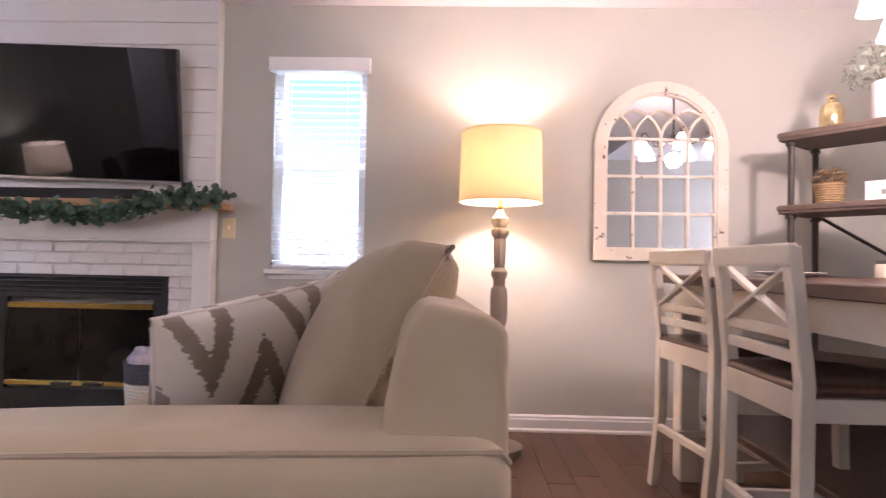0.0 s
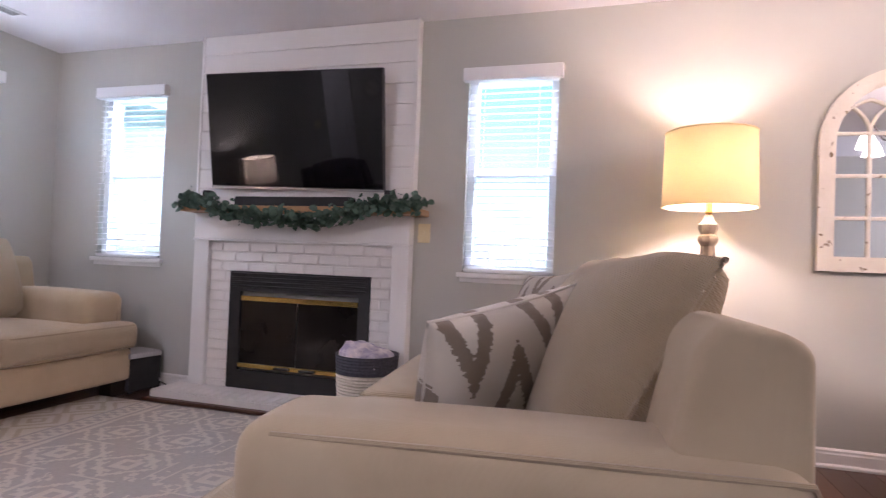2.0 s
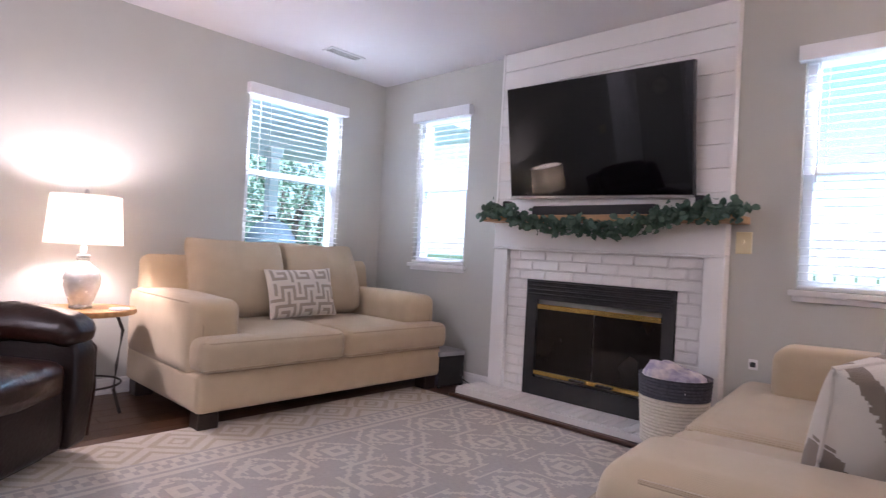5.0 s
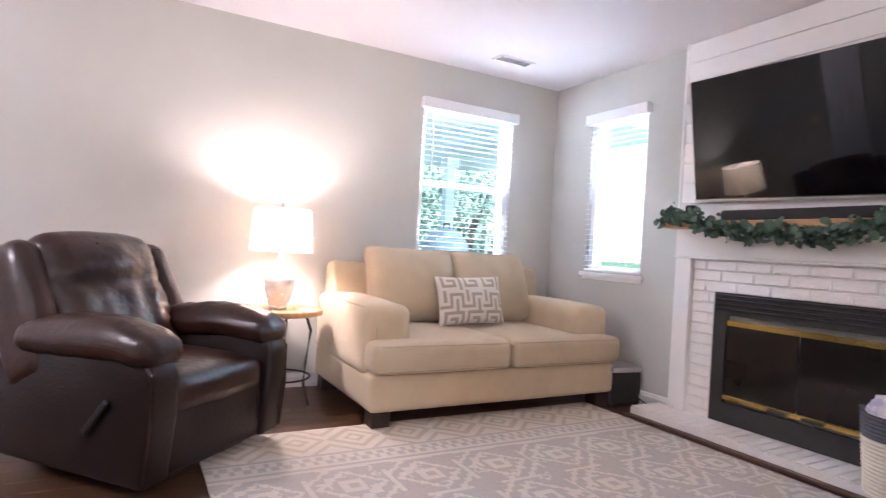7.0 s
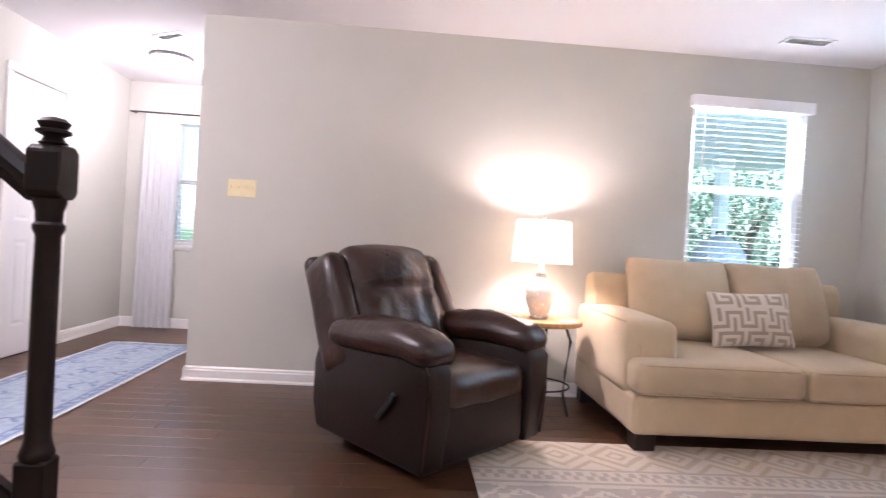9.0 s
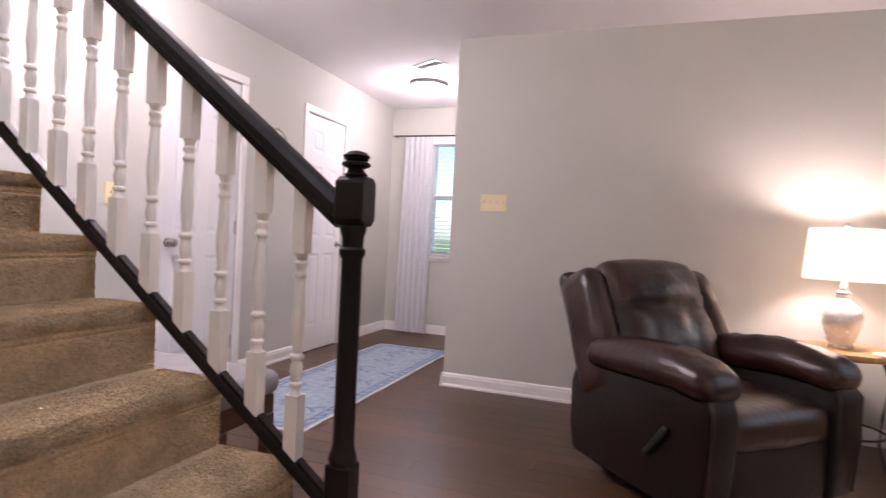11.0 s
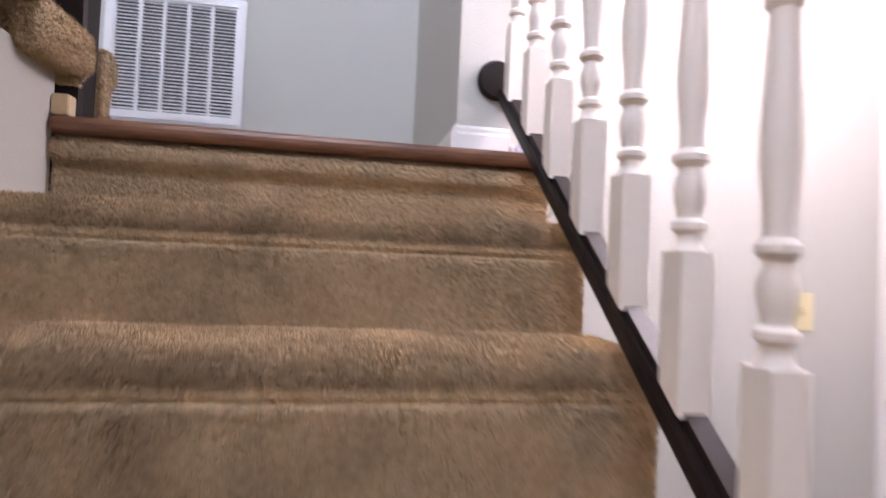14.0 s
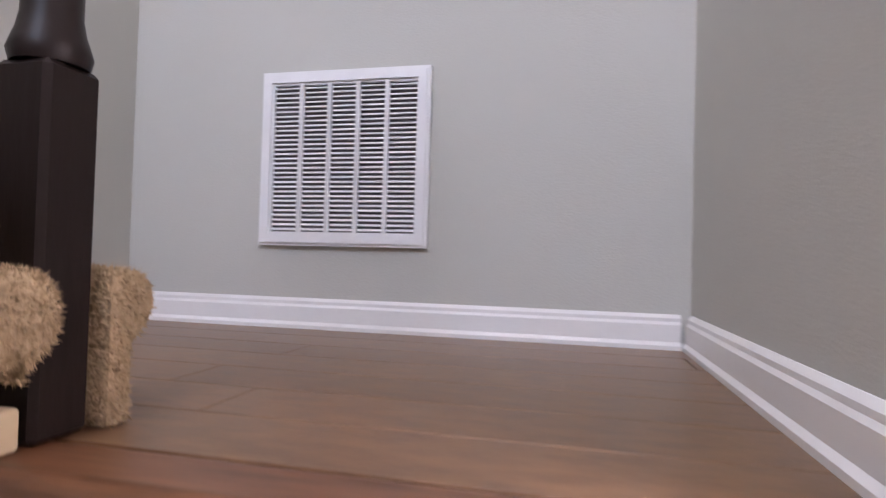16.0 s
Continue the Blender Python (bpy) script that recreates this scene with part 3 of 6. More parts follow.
# ---- fireplace ----
FIRE = thing("fireplace", "white painted brick fireplace with a shiplap chimney and brass-trimmed firebox", "fireplace", pose(-1.815, NY, 0))
FIRE.matrix_world = Matrix.Identity(4)
FPX0, FPX1, FY = -2.605, -1.04, 3.565
part("chimney_core", bbox(-2.602, 3.60, 1.27, -1.046, NY - 0.001, H - 0.001), M_MORTAR, FIRE)
_n = 9
for i in range(_n):
    z0 = 1.275 + i * (H - 1.277) / _n
    part("shiplap_board", bbox(-2.602, 3.585, z0, -1.046, 3.5995, z0 + (H - 1.277) / _n - 0.006, 0.002), M_SHIPLAP, FIRE)
part("corner_trim", bbox(-2.618, 3.578, 1.272, -2.603, NY - 0.002, H - 0.002), M_SHIPLAP, FIRE)
part("corner_trim", bbox(-1.045, 3.578, 1.272, -1.03, NY - 0.002, H - 0.002), M_SHIPLAP, FIRE)
part("pilaster", bbox(FPX0, FY, 0.045, FPX0 + 0.117, NY - 0.001, 1.058, 0.003), M_TRIM, FIRE)
part("pilaster", bbox(FPX1 - 0.109, FY, 0.045, FPX1, NY - 0.001, 1.058, 0.003), M_TRIM, FIRE)
part("frieze", bbox(FPX0, FY - 0.004, 1.06, FPX1, NY - 0.001, 1.235, 0.003), M_TRIM, FIRE)
part("frieze_bead", bbox(FPX0 - 0.004, FY - 0.012, 1.046, FPX1 + 0.004, FY - 0.0045, 1.06, 0.003), M_TRIM, FIRE)
M_MANTEL = mat("honey_pine", (0.36, 0.19, 0.08), 0.5, second=(0.52, 0.30, 0.14), scale=4, stretch=(1, 12, 12), bump=0.2, bscale=30, mix=0.8)
part("mantel_shelf", bbox(-2.61, 3.40, 1.232, -0.945, NY - 0.001, 1.272, 0.006, 2), M_MANTEL, FIRE, "live honey-stained pine mantel shelf")
_bx0, _bx1, _fx0, _fx1, _ftop = FPX0 + 0.118, FPX1 - 0.11, -2.318, -1.296, 0.85
part("brick_core", wall_with_holes("y", 3.605, 0.044, _bx0, _bx1, 0.0, 1.055, [(_fx0, _fx1, 0.05, _ftop)]), M_MORTAR, FIRE)


def brick_mesh(w, h, d, seed):
    bm = bbox(-w / 2, -d, -h / 2, w / 2, 0, h / 2, 0.004)
    rnd = random.Random(seed)
    for v in bm.verts:
        v.co += Vector((rnd.uniform(-1, 1), rnd.uniform(-1, 1), rnd.uniform(-1, 1))) * 0.0012
    return bm


_course = 0.0665
_brick_kinds = {}


def brick(x0, x1, z0, h, y, parent=None, flat=False, dep=0.0):
    key = (round(x1 - x0, 3), round(h, 3), flat)
    if key not in _brick_kinds:
        b = part("brick", brick_mesh(x1 - x0, h, 0.0105 if not flat else 0.009, len(_brick_kinds)), M_BRICK, parent)
        _brick_kinds[key] = b.data
    else:
        b = new("brick", _brick_kinds[key])
        b.parent = parent
    b.location = ((x0 + x1) / 2, y, z0 + h / 2)
    return b


for r in range(16):
    z0 = 0.05 + r * _course
    if z0 + _course > 1.06:
        break
    if z0 + 0.03 > _ftop:
        x = _bx0 + (0.005 if r % 2 else -0.1)
        while x < _bx1 - 0.02:
            a, b = max(x, _bx0 + 0.002), min(x + 0.2, _bx1 - 0.002)
            if b - a > 0.03:
                brick(a, b - 0.008, z0, _course - 0.009, 3.604, FIRE)
            x += 0.208
    else:
        cut = _bx0 + (0.13 if r % 2 else 0.204)
        brick(_bx0 + 0.002, min(cut, _fx0) - 0.006, z0, _course - 0.009, 3.604, FIRE)
        if cut < _fx0 - 0.03:
            brick(cut, _fx0 - 0.002, z0, _course - 0.009, 3.604, FIRE)
        cut = _fx1 + (0.07 if r % 2 else 0.134)
        brick(_fx1 + 0.002, cut - 0.006, z0, _course - 0.009, 3.604, FIRE)
        if cut < _bx1 - 0.03:
            brick(cut, _bx1 - 0.002, z0, _course - 0.009, 3.604, FIRE)
# hearth
HX0, HX1, HY0 = -2.70, -1.00, 3.335
part("hearth_slab", bbox(HX0, HY0, 0.0, HX1, 3.603, 0.058), M_MORTAR, FIRE)
_k = 0
while HX0 + 0.003 + _k * 0.0685 < HX1 - 0.06:
    xa = HX0 + 0.003 + _k * 0.0685
    hb = part("brick", bbox(-0.031, -0.128, 0, 0.031, 0.128, 0.010, 0.003), M_BRICK, FIRE) if _k == 0 else new("brick", hb.data)
    hb.parent = FIRE
    hb.location = (xa + 0.032, (HY0 + 3.60) / 2, 0.058)
    _k += 1
M_WALNUT = mat("walnut_trim", (0.07, 0.03, 0.017), 0.4, second=(0.12, 0.055, 0.03), scale=5, stretch=(1, 10, 10), bump=0.05, bscale=30)
part("hearth_trim", bbox(HX0 - 0.03, HY0 - 0.045, 0.0, HX1 + 0.03, HY0 - 0.001, 0.022, 0.006, 2), M_WALNUT, FIRE, "dark walnut trim strip")
# firebox
box_ = part("firebox", wall_with_holes("y", 3.585, 0.03, _fx0 + 0.002, _fx1 - 0.002, 0.07, _ftop - 0.002, [(-2.232, -1.372, 0.19, 0.715)]), M_BLACK, FIRE, "black metal firebox surround")
for i in range(4):
    part("louvre", bbox(_fx0 + 0.02, -0.008, -0.008, _fx1 - 0.02, 0.004, 0.008, 0.002, m=pose(0, 3.582, 0.832 - i * 0.027, 25, 0, 0)), M_BLACK, box_)
part("brass_bar", bbox(-2.215, 3.568, 0.655, -1.37, 3.584, 0.687, 0.003), M_BRASS, box_, "polished brass bar above the doors")
part("brass_bar", bbox(-2.222, 3.568, 0.212, -1.37, 3.584, 0.24, 0.003), M_BRASS, box_, "polished brass bar below the doors")
M_DARKGLASS = mat("dark_fire_glass", (0.010, 0.008, 0.007), 0.06, second=(0.016, 0.013, 0.011), scale=3, spec=0.35)
for x0, x1 in ((-2.215, -1.797), (-1.793, -1.37)):
    part("glass_door", bbox(x0, 3.578, 0.241, x1, 3.584, 0.654, 0.002), M_DARKGLASS, box_, "dark glass fire door")
for x in (-1.885, -1.70):
    part("pull", bbox(x - 0.055, 3.552, 0.217, x + 0.055, 3.567, 0.234, 0.005, 2), M_BLACK, box_)

# television and sound bar
for _x in (-2.455, -1.155):
    _s = thing("satellite_speaker", "small black speaker standing on the wooden mantel", "speaker", pose(_x, 3.50, 1.273), group="mantel speakers")
    part("cabinet", bbox(-0.024, -0.03, 0.0, 0.024, 0.03, 0.105, 0.008, 2), M_BLACK, _s)
    part("grille", bbox(-0.019, -0.033, 0.012, 0.019, -0.0305, 0.095), mat("satellite_cloth", (0.018, 0.018, 0.02), 0.9, second=(0.028, 0.028, 0.03), scale=300), _s)
TV = thing("television", "large black flat television hung tilted on the shiplap", "television", pose(-1.822, 3.485, 1.757, 10.5, 1.4, 0))
M_SCREEN = mat("tv_screen", (0.002, 0.002, 0.003), 0.03, second=(0.003, 0.003, 0.004), scale=2, spec=0.32)
part("screen", bbox(-0.618, -0.021, -0.352, 0.618, -0.0185, 0.362), M_SCREEN, TV)
part("bezel", bbox(-0.625, -0.018, -0.372, 0.625, 0.018, 0.368, 0.004), M_BLACK, TV)
part("bottom_edge", bbox(-0.625, -0.022, -0.372, 0.625, -0.0185, -0.358), M_STEEL, TV, "thin silver lower edge")
part("wall_mount", bbox(-0.2, 0.019, -0.15, 0.2, 0.062, 0.15), M_BLACK, TV)
SB = thing("sound_bar", "long black sound bar standing on the mantel", "speaker", pose(-1.82, 3.53, 1.273))
part("body", bbox(-0.42, -0.05, 0.0, 0.42, 0.03, 0.066, 0.012, 3), M_BLACK, SB)
part("grille", bbox(-0.41, -0.053, 0.008, 0.41, -0.0505, 0.058), mat("speaker_cloth", (0.02, 0.02, 0.022), 0.9, second=(0.03, 0.03, 0.03), scale=300), SB)

# eucalyptus garland
M_EUC = mat("eucalyptus_leaf", (0.035, 0.085, 0.055), 0.6, second=(0.11, 0.19, 0.135), scale=25, mix=0.9)
GAR = thing("garland", "draped grey-green eucalyptus garland along the mantel", "garland", pose(0, 0, 0))
_rnd = random.Random(5)
_path = []
for i in range(60):
    u = i / 59
    x = -2.58 + u * 1.66
    z = 1.30 - 0.115 * math.sin(math.pi * u) ** 1.5 + 0.012 * math.sin(u * 17)
    y = 3.375 + (0.06 if u < 0.06 or u > 0.93 else 0)
    _path.append(Vector((x, y, z)))
part("stem", tube(_path, 0.004, 6), M_BARK, GAR)
_bm = bmesh.new()
for i in range(900):
    p = _path[_rnd.randrange(60)] + Vector((_rnd.gauss(0, 0.02), _rnd.gauss(-0.008, 0.018), _rnd.gauss(0, 0.026)))
    if p.z < 1.285 and p.y > 3.385:
        p.y = 3.385 - _rnd.random() * 0.02
    q = Euler((_rnd.uniform(0.2, 2.6), _rnd.uniform(-1, 1), _rnd.uniform(0, 6.3))).to_matrix()
    s = _rnd.uniform(0.013, 0.026)
    ring = [_bm.verts.new(p + q @ Vector((s * math.cos(a) * 1.1, s * math.sin(a) * 0.85, 0.25 * s * math.cos(2 * a)))) for a in [k * math.pi / 4 for k in range(8)]]
    _bm.faces.new(ring)
_lv = part("leaves", _bm, M_EUC, GAR)
_lv["kind"] = "stuff"
# ---- soft shapes ----
def rbox(sx, sy, sz, r, n=6, crown=0.0, puff=0.0, m=None):
    """An upholstered block: a box centred on the origin with full rounded edges, crowned on top and puffed at the sides."""
    bm = bmesh.new()
    hx, hy, hz = sx / 2, sy / 2, sz / 2
    r = min(r, hx, hy, hz)
    bmesh.ops.create_cube(bm, size=2.0)
    bmesh.ops.subdivide_edges(bm, edges=bm.edges[:], cuts=n * 2 - 1, use_grid_fill=True)
    for v in bm.verts:
        u = v.co.copy()
        w = []
        for a, h in ((u.x, hx), (u.y, hy), (u.z, hz)):
            k = abs(a)
            edge = 1 - 2.0 / n
            if k <= edge:
                w.append(math.copysign(k / edge * max(h - r, 0), a))
            else:
                w.append(math.copysign(max(h - r, 0) + (k - edge) / (1 - edge) * r, a))
        p = Vector(w)
        inner = Vector((max(-hx + r, min(hx - r, p.x)), max(-hy + r, min(hy - r, p.y)), max(-hz + r, min(hz - r, p.z))))
        d = p - inner
        big = max(abs(d.x), abs(d.y), abs(d.z))
        if big > 1e-6 and d.length > 1e-6:
            p = inner + d.normalized() * big
        a, b, c = p.x / hx, p.y / hy, p.z / hz
        if crown and c > 0:
            p.z += crown * (1 - a * a) * (1 - b * b) * c
        if puff:
            p.x += puff * a * (1 - c * c) * (1 - b * b * 0.6)
            p.y += puff * b * (1 - c * c) * (1 - a * a * 0.6)
        v.co = p
    if m is not None:
        bm.transform(m)
    return bm


def pillow(w, h, t, n=36, m=None, full=0.42):
    """A stuffed square pillow standing in the xz plane, with pinched corners."""
    bm = bmesh.new()
    grid = {}
    for side in (-1, 1):
        for i in range(n + 1):
            for j in range(n + 1):
                if side == 1 and (i in (0, n) or j in (0, n)):
                    grid[side, i, j] = grid[-1, i, j]
                    continue
                u, v = 2 * i / n - 1, 2 * j / n - 1
                k = max(0.0, (1 - u * u) * (1 - v * v)) ** full
                x = w / 2 * u * (1 - 0.06 * (1 - v * v) * abs(u))
                z = h / 2 * v * (1 - 0.06 * (1 - u * u) * abs(v))
                grid[side, i, j] = bm.verts.new((x, side * t / 2 * k, z))
        for i in range(n):
            for j in range(n):
                q = [grid[side, i, j], grid[side, i + 1, j], grid[side, i + 1, j + 1], grid[side, i, j + 1]]
                bm.faces.new(q if side == -1 else q[::-1])
    if m is not None:
        bm.transform(m)
    return bm, n


def pattern_pillow(name, w, h, t, m, base, mark, rule, label, n=48):
    """A pillow whose woven figure covers the cells for which rule(u, v) holds."""
    bm, n = pillow(w, h, t, n)
    bm.faces.ensure_lookup_table()
    th = thing(name, label, "pillow", m)
    for k, f in enumerate(bm.faces):
        k2 = k % (n * n)
        f.material_index = 1 if rule((k2 // n + 0.5) / n, (k2 % n + 0.5) / n) else 0
    ob = part("cover", bm, base, th, smooth=True, angle=180)
    ob.data.materials.append(mark)
    rim = [(w / 2 * u * (1 - 0.06 * (1 - v * v) * abs(u)), 0, h / 2 * v * (1 - 0.06 * (1 - u * u) * abs(v))) for u, v in
           [(-1 + i / 10, -1) for i in range(20)] + [(1, -1 + i / 10) for i in range(20)] + [(1 - i / 10, 1) for i in range(20)] + [(-1, 1 - i / 10) for i in range(20)]]
    part("piping", tube(rim, 0.004, 6, closed=True), base, th, smooth=True)
    return th


def weave_material(name, c1, c2, scale=420, bump=0.35, rough=0.92):
    """Woven upholstery: fine thread relief and a faint mottling."""
    m = mat(name, c1, rough, second=c2, scale=7, sheen=0.25, spec=0.15)
    nt = m.node_tree
    tc = nt.nodes["Texture Coordinate"]
    w1, w2 = nt.nodes.new("ShaderNodeTexWave"), nt.nodes.new("ShaderNodeTexWave")
    w1.bands_direction, w2.bands_direction = "DIAGONAL", "Z"
    for w in (w1, w2):
        w.inputs["Scale"].default_value = scale / 6 * 2
        w.inputs["Distortion"].default_value = 1.2
        nt.links.new(tc.outputs["Object"], w.inputs["Vector"])
    add = nt.nodes.new("ShaderNodeMath")
    nt.links.new(w1.outputs["Fac"], add.inputs[0])
    nt.links.new(w2.outputs["Fac"], add.inputs[1])
    bp = nt.nodes.new("ShaderNodeBump")
    bp.inputs["Strength"].default_value, bp.inputs["Distance"].default_value = bump, 0.002
    nt.links.new(add.outputs[0], bp.inputs["Height"])
    nt.links.new(bp.outputs[0], nt.nodes["Principled BSDF"].inputs["Normal"])
    return m


M_LINEN = weave_material("beige_linen", (0.50, 0.392, 0.258), (0.555, 0.442, 0.298), 620, 0.12)
M_LINEN2 = weave_material("beige_linen_cushion", (0.51, 0.402, 0.268), (0.565, 0.452, 0.308), 210, 0.7)
M_PIPING = weave_material("tan_piping", (0.42, 0.33, 0.22), (0.47, 0.37, 0.25), 420, 0.3)
M_FOOT = mat("espresso_foot", (0.02, 0.012, 0.009), 0.4, second=(0.03, 0.018, 0.013), scale=10)


def sofa(name, length, m, label, lean=20, out=0.30, up=0.755, thick=0.34, arm=0.675, ph=0.58, soft=0.10):
    """An upholstered settee that faces -y, its back along y = 0 and its length along x."""
    s = thing(name, label, "sofa", m)
    L, aw = length / 2, 0.27
    part("base", rbox(length - 0.02, 1.05, 0.215, 0.035, 6, m=pose(0, -0.555, 0.2025)), M_LINEN, s, smooth=True)
    for k in (-1, 1):
        a_ob = part("arm", rbox(aw + 0.01, 0.955, arm - 0.267, 0.06, 8, 0.014, 0.004, pose(k * (L - aw / 2 - 0.005), -0.5075, (arm + 0.267) / 2)), M_LINEN, s, smooth=True)
        x = k * (L - 0.015)
        part("piping", tube([(x - k * 0.03, -0.034, arm - 0.042), (x - k * 0.006, -0.05, arm - 0.017), (x, -0.3, arm - 0.015), (x, -0.6, arm - 0.015), (x - k * 0.004, -0.905, arm - 0.02), (x - k * 0.02, -0.967, arm - 0.067), (x - k * 0.05, -0.985, arm - 0.137), (x - k * 0.05, -0.991, 0.36)], 0.006, 6), M_PIPING, a_ob, smooth=True)
    bk = prism([(-0.30, 0.34), (-0.26, 0.60), (-0.21, 0.85), (-0.17, 0.895), (-0.07, 0.875), (-0.034, 0.85), (-0.03, 0.60), (-0.035, 0.12), (-0.2, 0.12)], -L + 0.05, L - 0.05, "x")
    bmesh.ops.bevel(bk, geom=[e for e in bk.edges], offset=0.022, segments=3, affect="EDGES", profile=0.5, clamp_overlap=True)
    part("backrest", bk, M_LINEN, s, smooth=True, angle=60)
    inner = length - 2 * aw
    for k in (-1, 1):
        x = k * length / 4
        w = length / 2 - 0.012
        seat = part("seat_cushion", rbox(inner / 2 - 0.006, 0.86, 0.18, 0.05, 6, 0.018, 0.006, pose(k * inner / 4, -0.68, 0.398)), M_LINEN2, s, smooth=True)
        nose = part("cushion_front", rbox(w, 0.185, 0.178, 0.05, 6, 0.006, 0.004, pose(x, -1.035, 0.397)), M_LINEN2, s, smooth=True)
        for z in (0.465, 0.325):
            rr = 0.015
            part("piping", tube([(x - w / 2 + rr, -0.95, z), (x - w / 2 + 0.018, -1.10, z), (x - w / 2 + 0.05, -1.117, z), (x + w / 2 - 0.05, -1.117, z), (x + w / 2 - 0.018, -1.10, z), (x + w / 2 - rr, -0.95, z)], 0.0055, 6), M_PIPING, nose, smooth=True)
        tilt = pose(k * inner / 4 + k * 0.004, -out, up, -lean, 0, k * 2.0)
        pw = inner / 2 + 0.05
        pb, _n = pillow(pw, ph, thick, 24, full=0.30)
        for v in pb.verts:
            trim = 1 - soft * (4 * v.co.x * v.co.z / pw / ph) ** 4
            v.co.x, v.co.z = v.co.x * trim, v.co.z * trim
            if v.co.y > 0:
                v.co.y *= 0.62
            v.co.z -= 0.03 * (1 - (v.co.x / pw * 2) ** 2) * (0.5 + v.co.z / ph)
            v.co += Vector((0, 0.012 * noise.noise(v.co * 6 + Vector((k * 3, length, 0))), 0.006 * noise.noise(v.co * 8)))
        bc = part("back_cushion", pb, M_LINEN2, s, smooth=True, angle=180)
        bc.matrix_basis = tilt
        rim = [(pw / 2 * u * (1 - 0.06 * (1 - v * v) * abs(u)) * (1 - soft * (u * v) ** 4), 0.0, ph / 2 * v * (1 - 0.06 * (1 - u * u) * abs(v)) * (1 - soft * (u * v) ** 4) - 0.03 * (1 - u * u) * (0.5 + v / 2)) for u, v in
               [(-1 + i / 8, -1) for i in range(16)] + [(1, -1 + i / 8) for i in range(16)] + [(1 - i / 8, 1) for i in range(16)] + [(-1, 1 - i / 8) for i in range(16)]]
        part("piping", tube(rim, 0.0065, 6, closed=True), M_LINEN2, bc, smooth=True)
    for x in (-L + 0.09, L - 0.09):
        for y in (-1.0, -0.1):
            part("foot", bbox(x - 0.055, y - 0.055, 0.0, x + 0.055, y + 0.055, 0.098, 0.006), M_FOOT, s)
    return s


sofa("sofa", 2.12, pose(0.395, 2.29, 0.0, 0, 0, -84.5), "long beige linen sofa with loose back cushions and piped seats", 28, 0.265, 0.735, 0.40, 0.675, 0.60, 0.035)
sofa("loveseat", 1.82, pose(-3.985, 2.49, 0.0, 0, 0, 90), "beige linen loveseat with two cushions below the window")

M_CREAM = weave_material("cream_weave", (0.66, 0.60, 0.52), (0.72, 0.66, 0.58), 500, 0.4)
M_TAUPE = weave_material("taupe_weave", (0.25, 0.195, 0.145), (0.31, 0.245, 0.185), 500, 0.6)
M_GREYBEIGE = weave_material("grey_beige_weave", (0.36, 0.31, 0.25), (0.42, 0.36, 0.29), 500, 0.5)


def ikat(u, v):
    """Broad ragged zigzag bands."""
    tri = abs(((u * 2.05 + 0.16) % 1.0) * 2 - 1)
    rag = 0.035 * noise.noise(Vector((u * 9, v * 55, 3.0)))
    band = (v * 1.25 - tri * 0.95 + rag * 2 + 0.15) % 0.86
    return band < 0.30


KEY = ["111111101111111", "100000101000001", "101110101011101", "101000101010001", "101111101011111", "100000001000000", "111110111111101", "000010100000101",
       "111010101110101", "101010101010101", "101011101010111", "101000001010000", "101111111011111"]


def greek(u, v):
    """An angular meander of light lines on grey."""
    row = KEY[int(v * 16 + 2) % 13]
    return row[int(u * 24) % 15] == "0"


pattern_pillow("throw_pillow", 0.52, 0.39, 0.19, pose(-0.10, 1.66, 0.70, 18, -9, 58), M_CREAM, M_TAUPE, ikat, "cream pillow with a taupe ikat zigzag on the sofa seat", 120)
pattern_pillow("throw_pillow", 0.50, 0.42, 0.17, pose(-0.16, 2.84, 0.72, -14, -3, -62), M_CREAM, M_TAUPE, ikat, "second cream and taupe ikat pillow at the sofa's far end", 90)
pattern_pillow("throw_pillow", 0.50, 0.33, 0.15, pose(-3.385, 2.48, 0.672, -17, -2, 88), M_CREAM, M_GREYBEIGE, greek, "oblong pillow with a white Greek key pattern on the loveseat", 96)

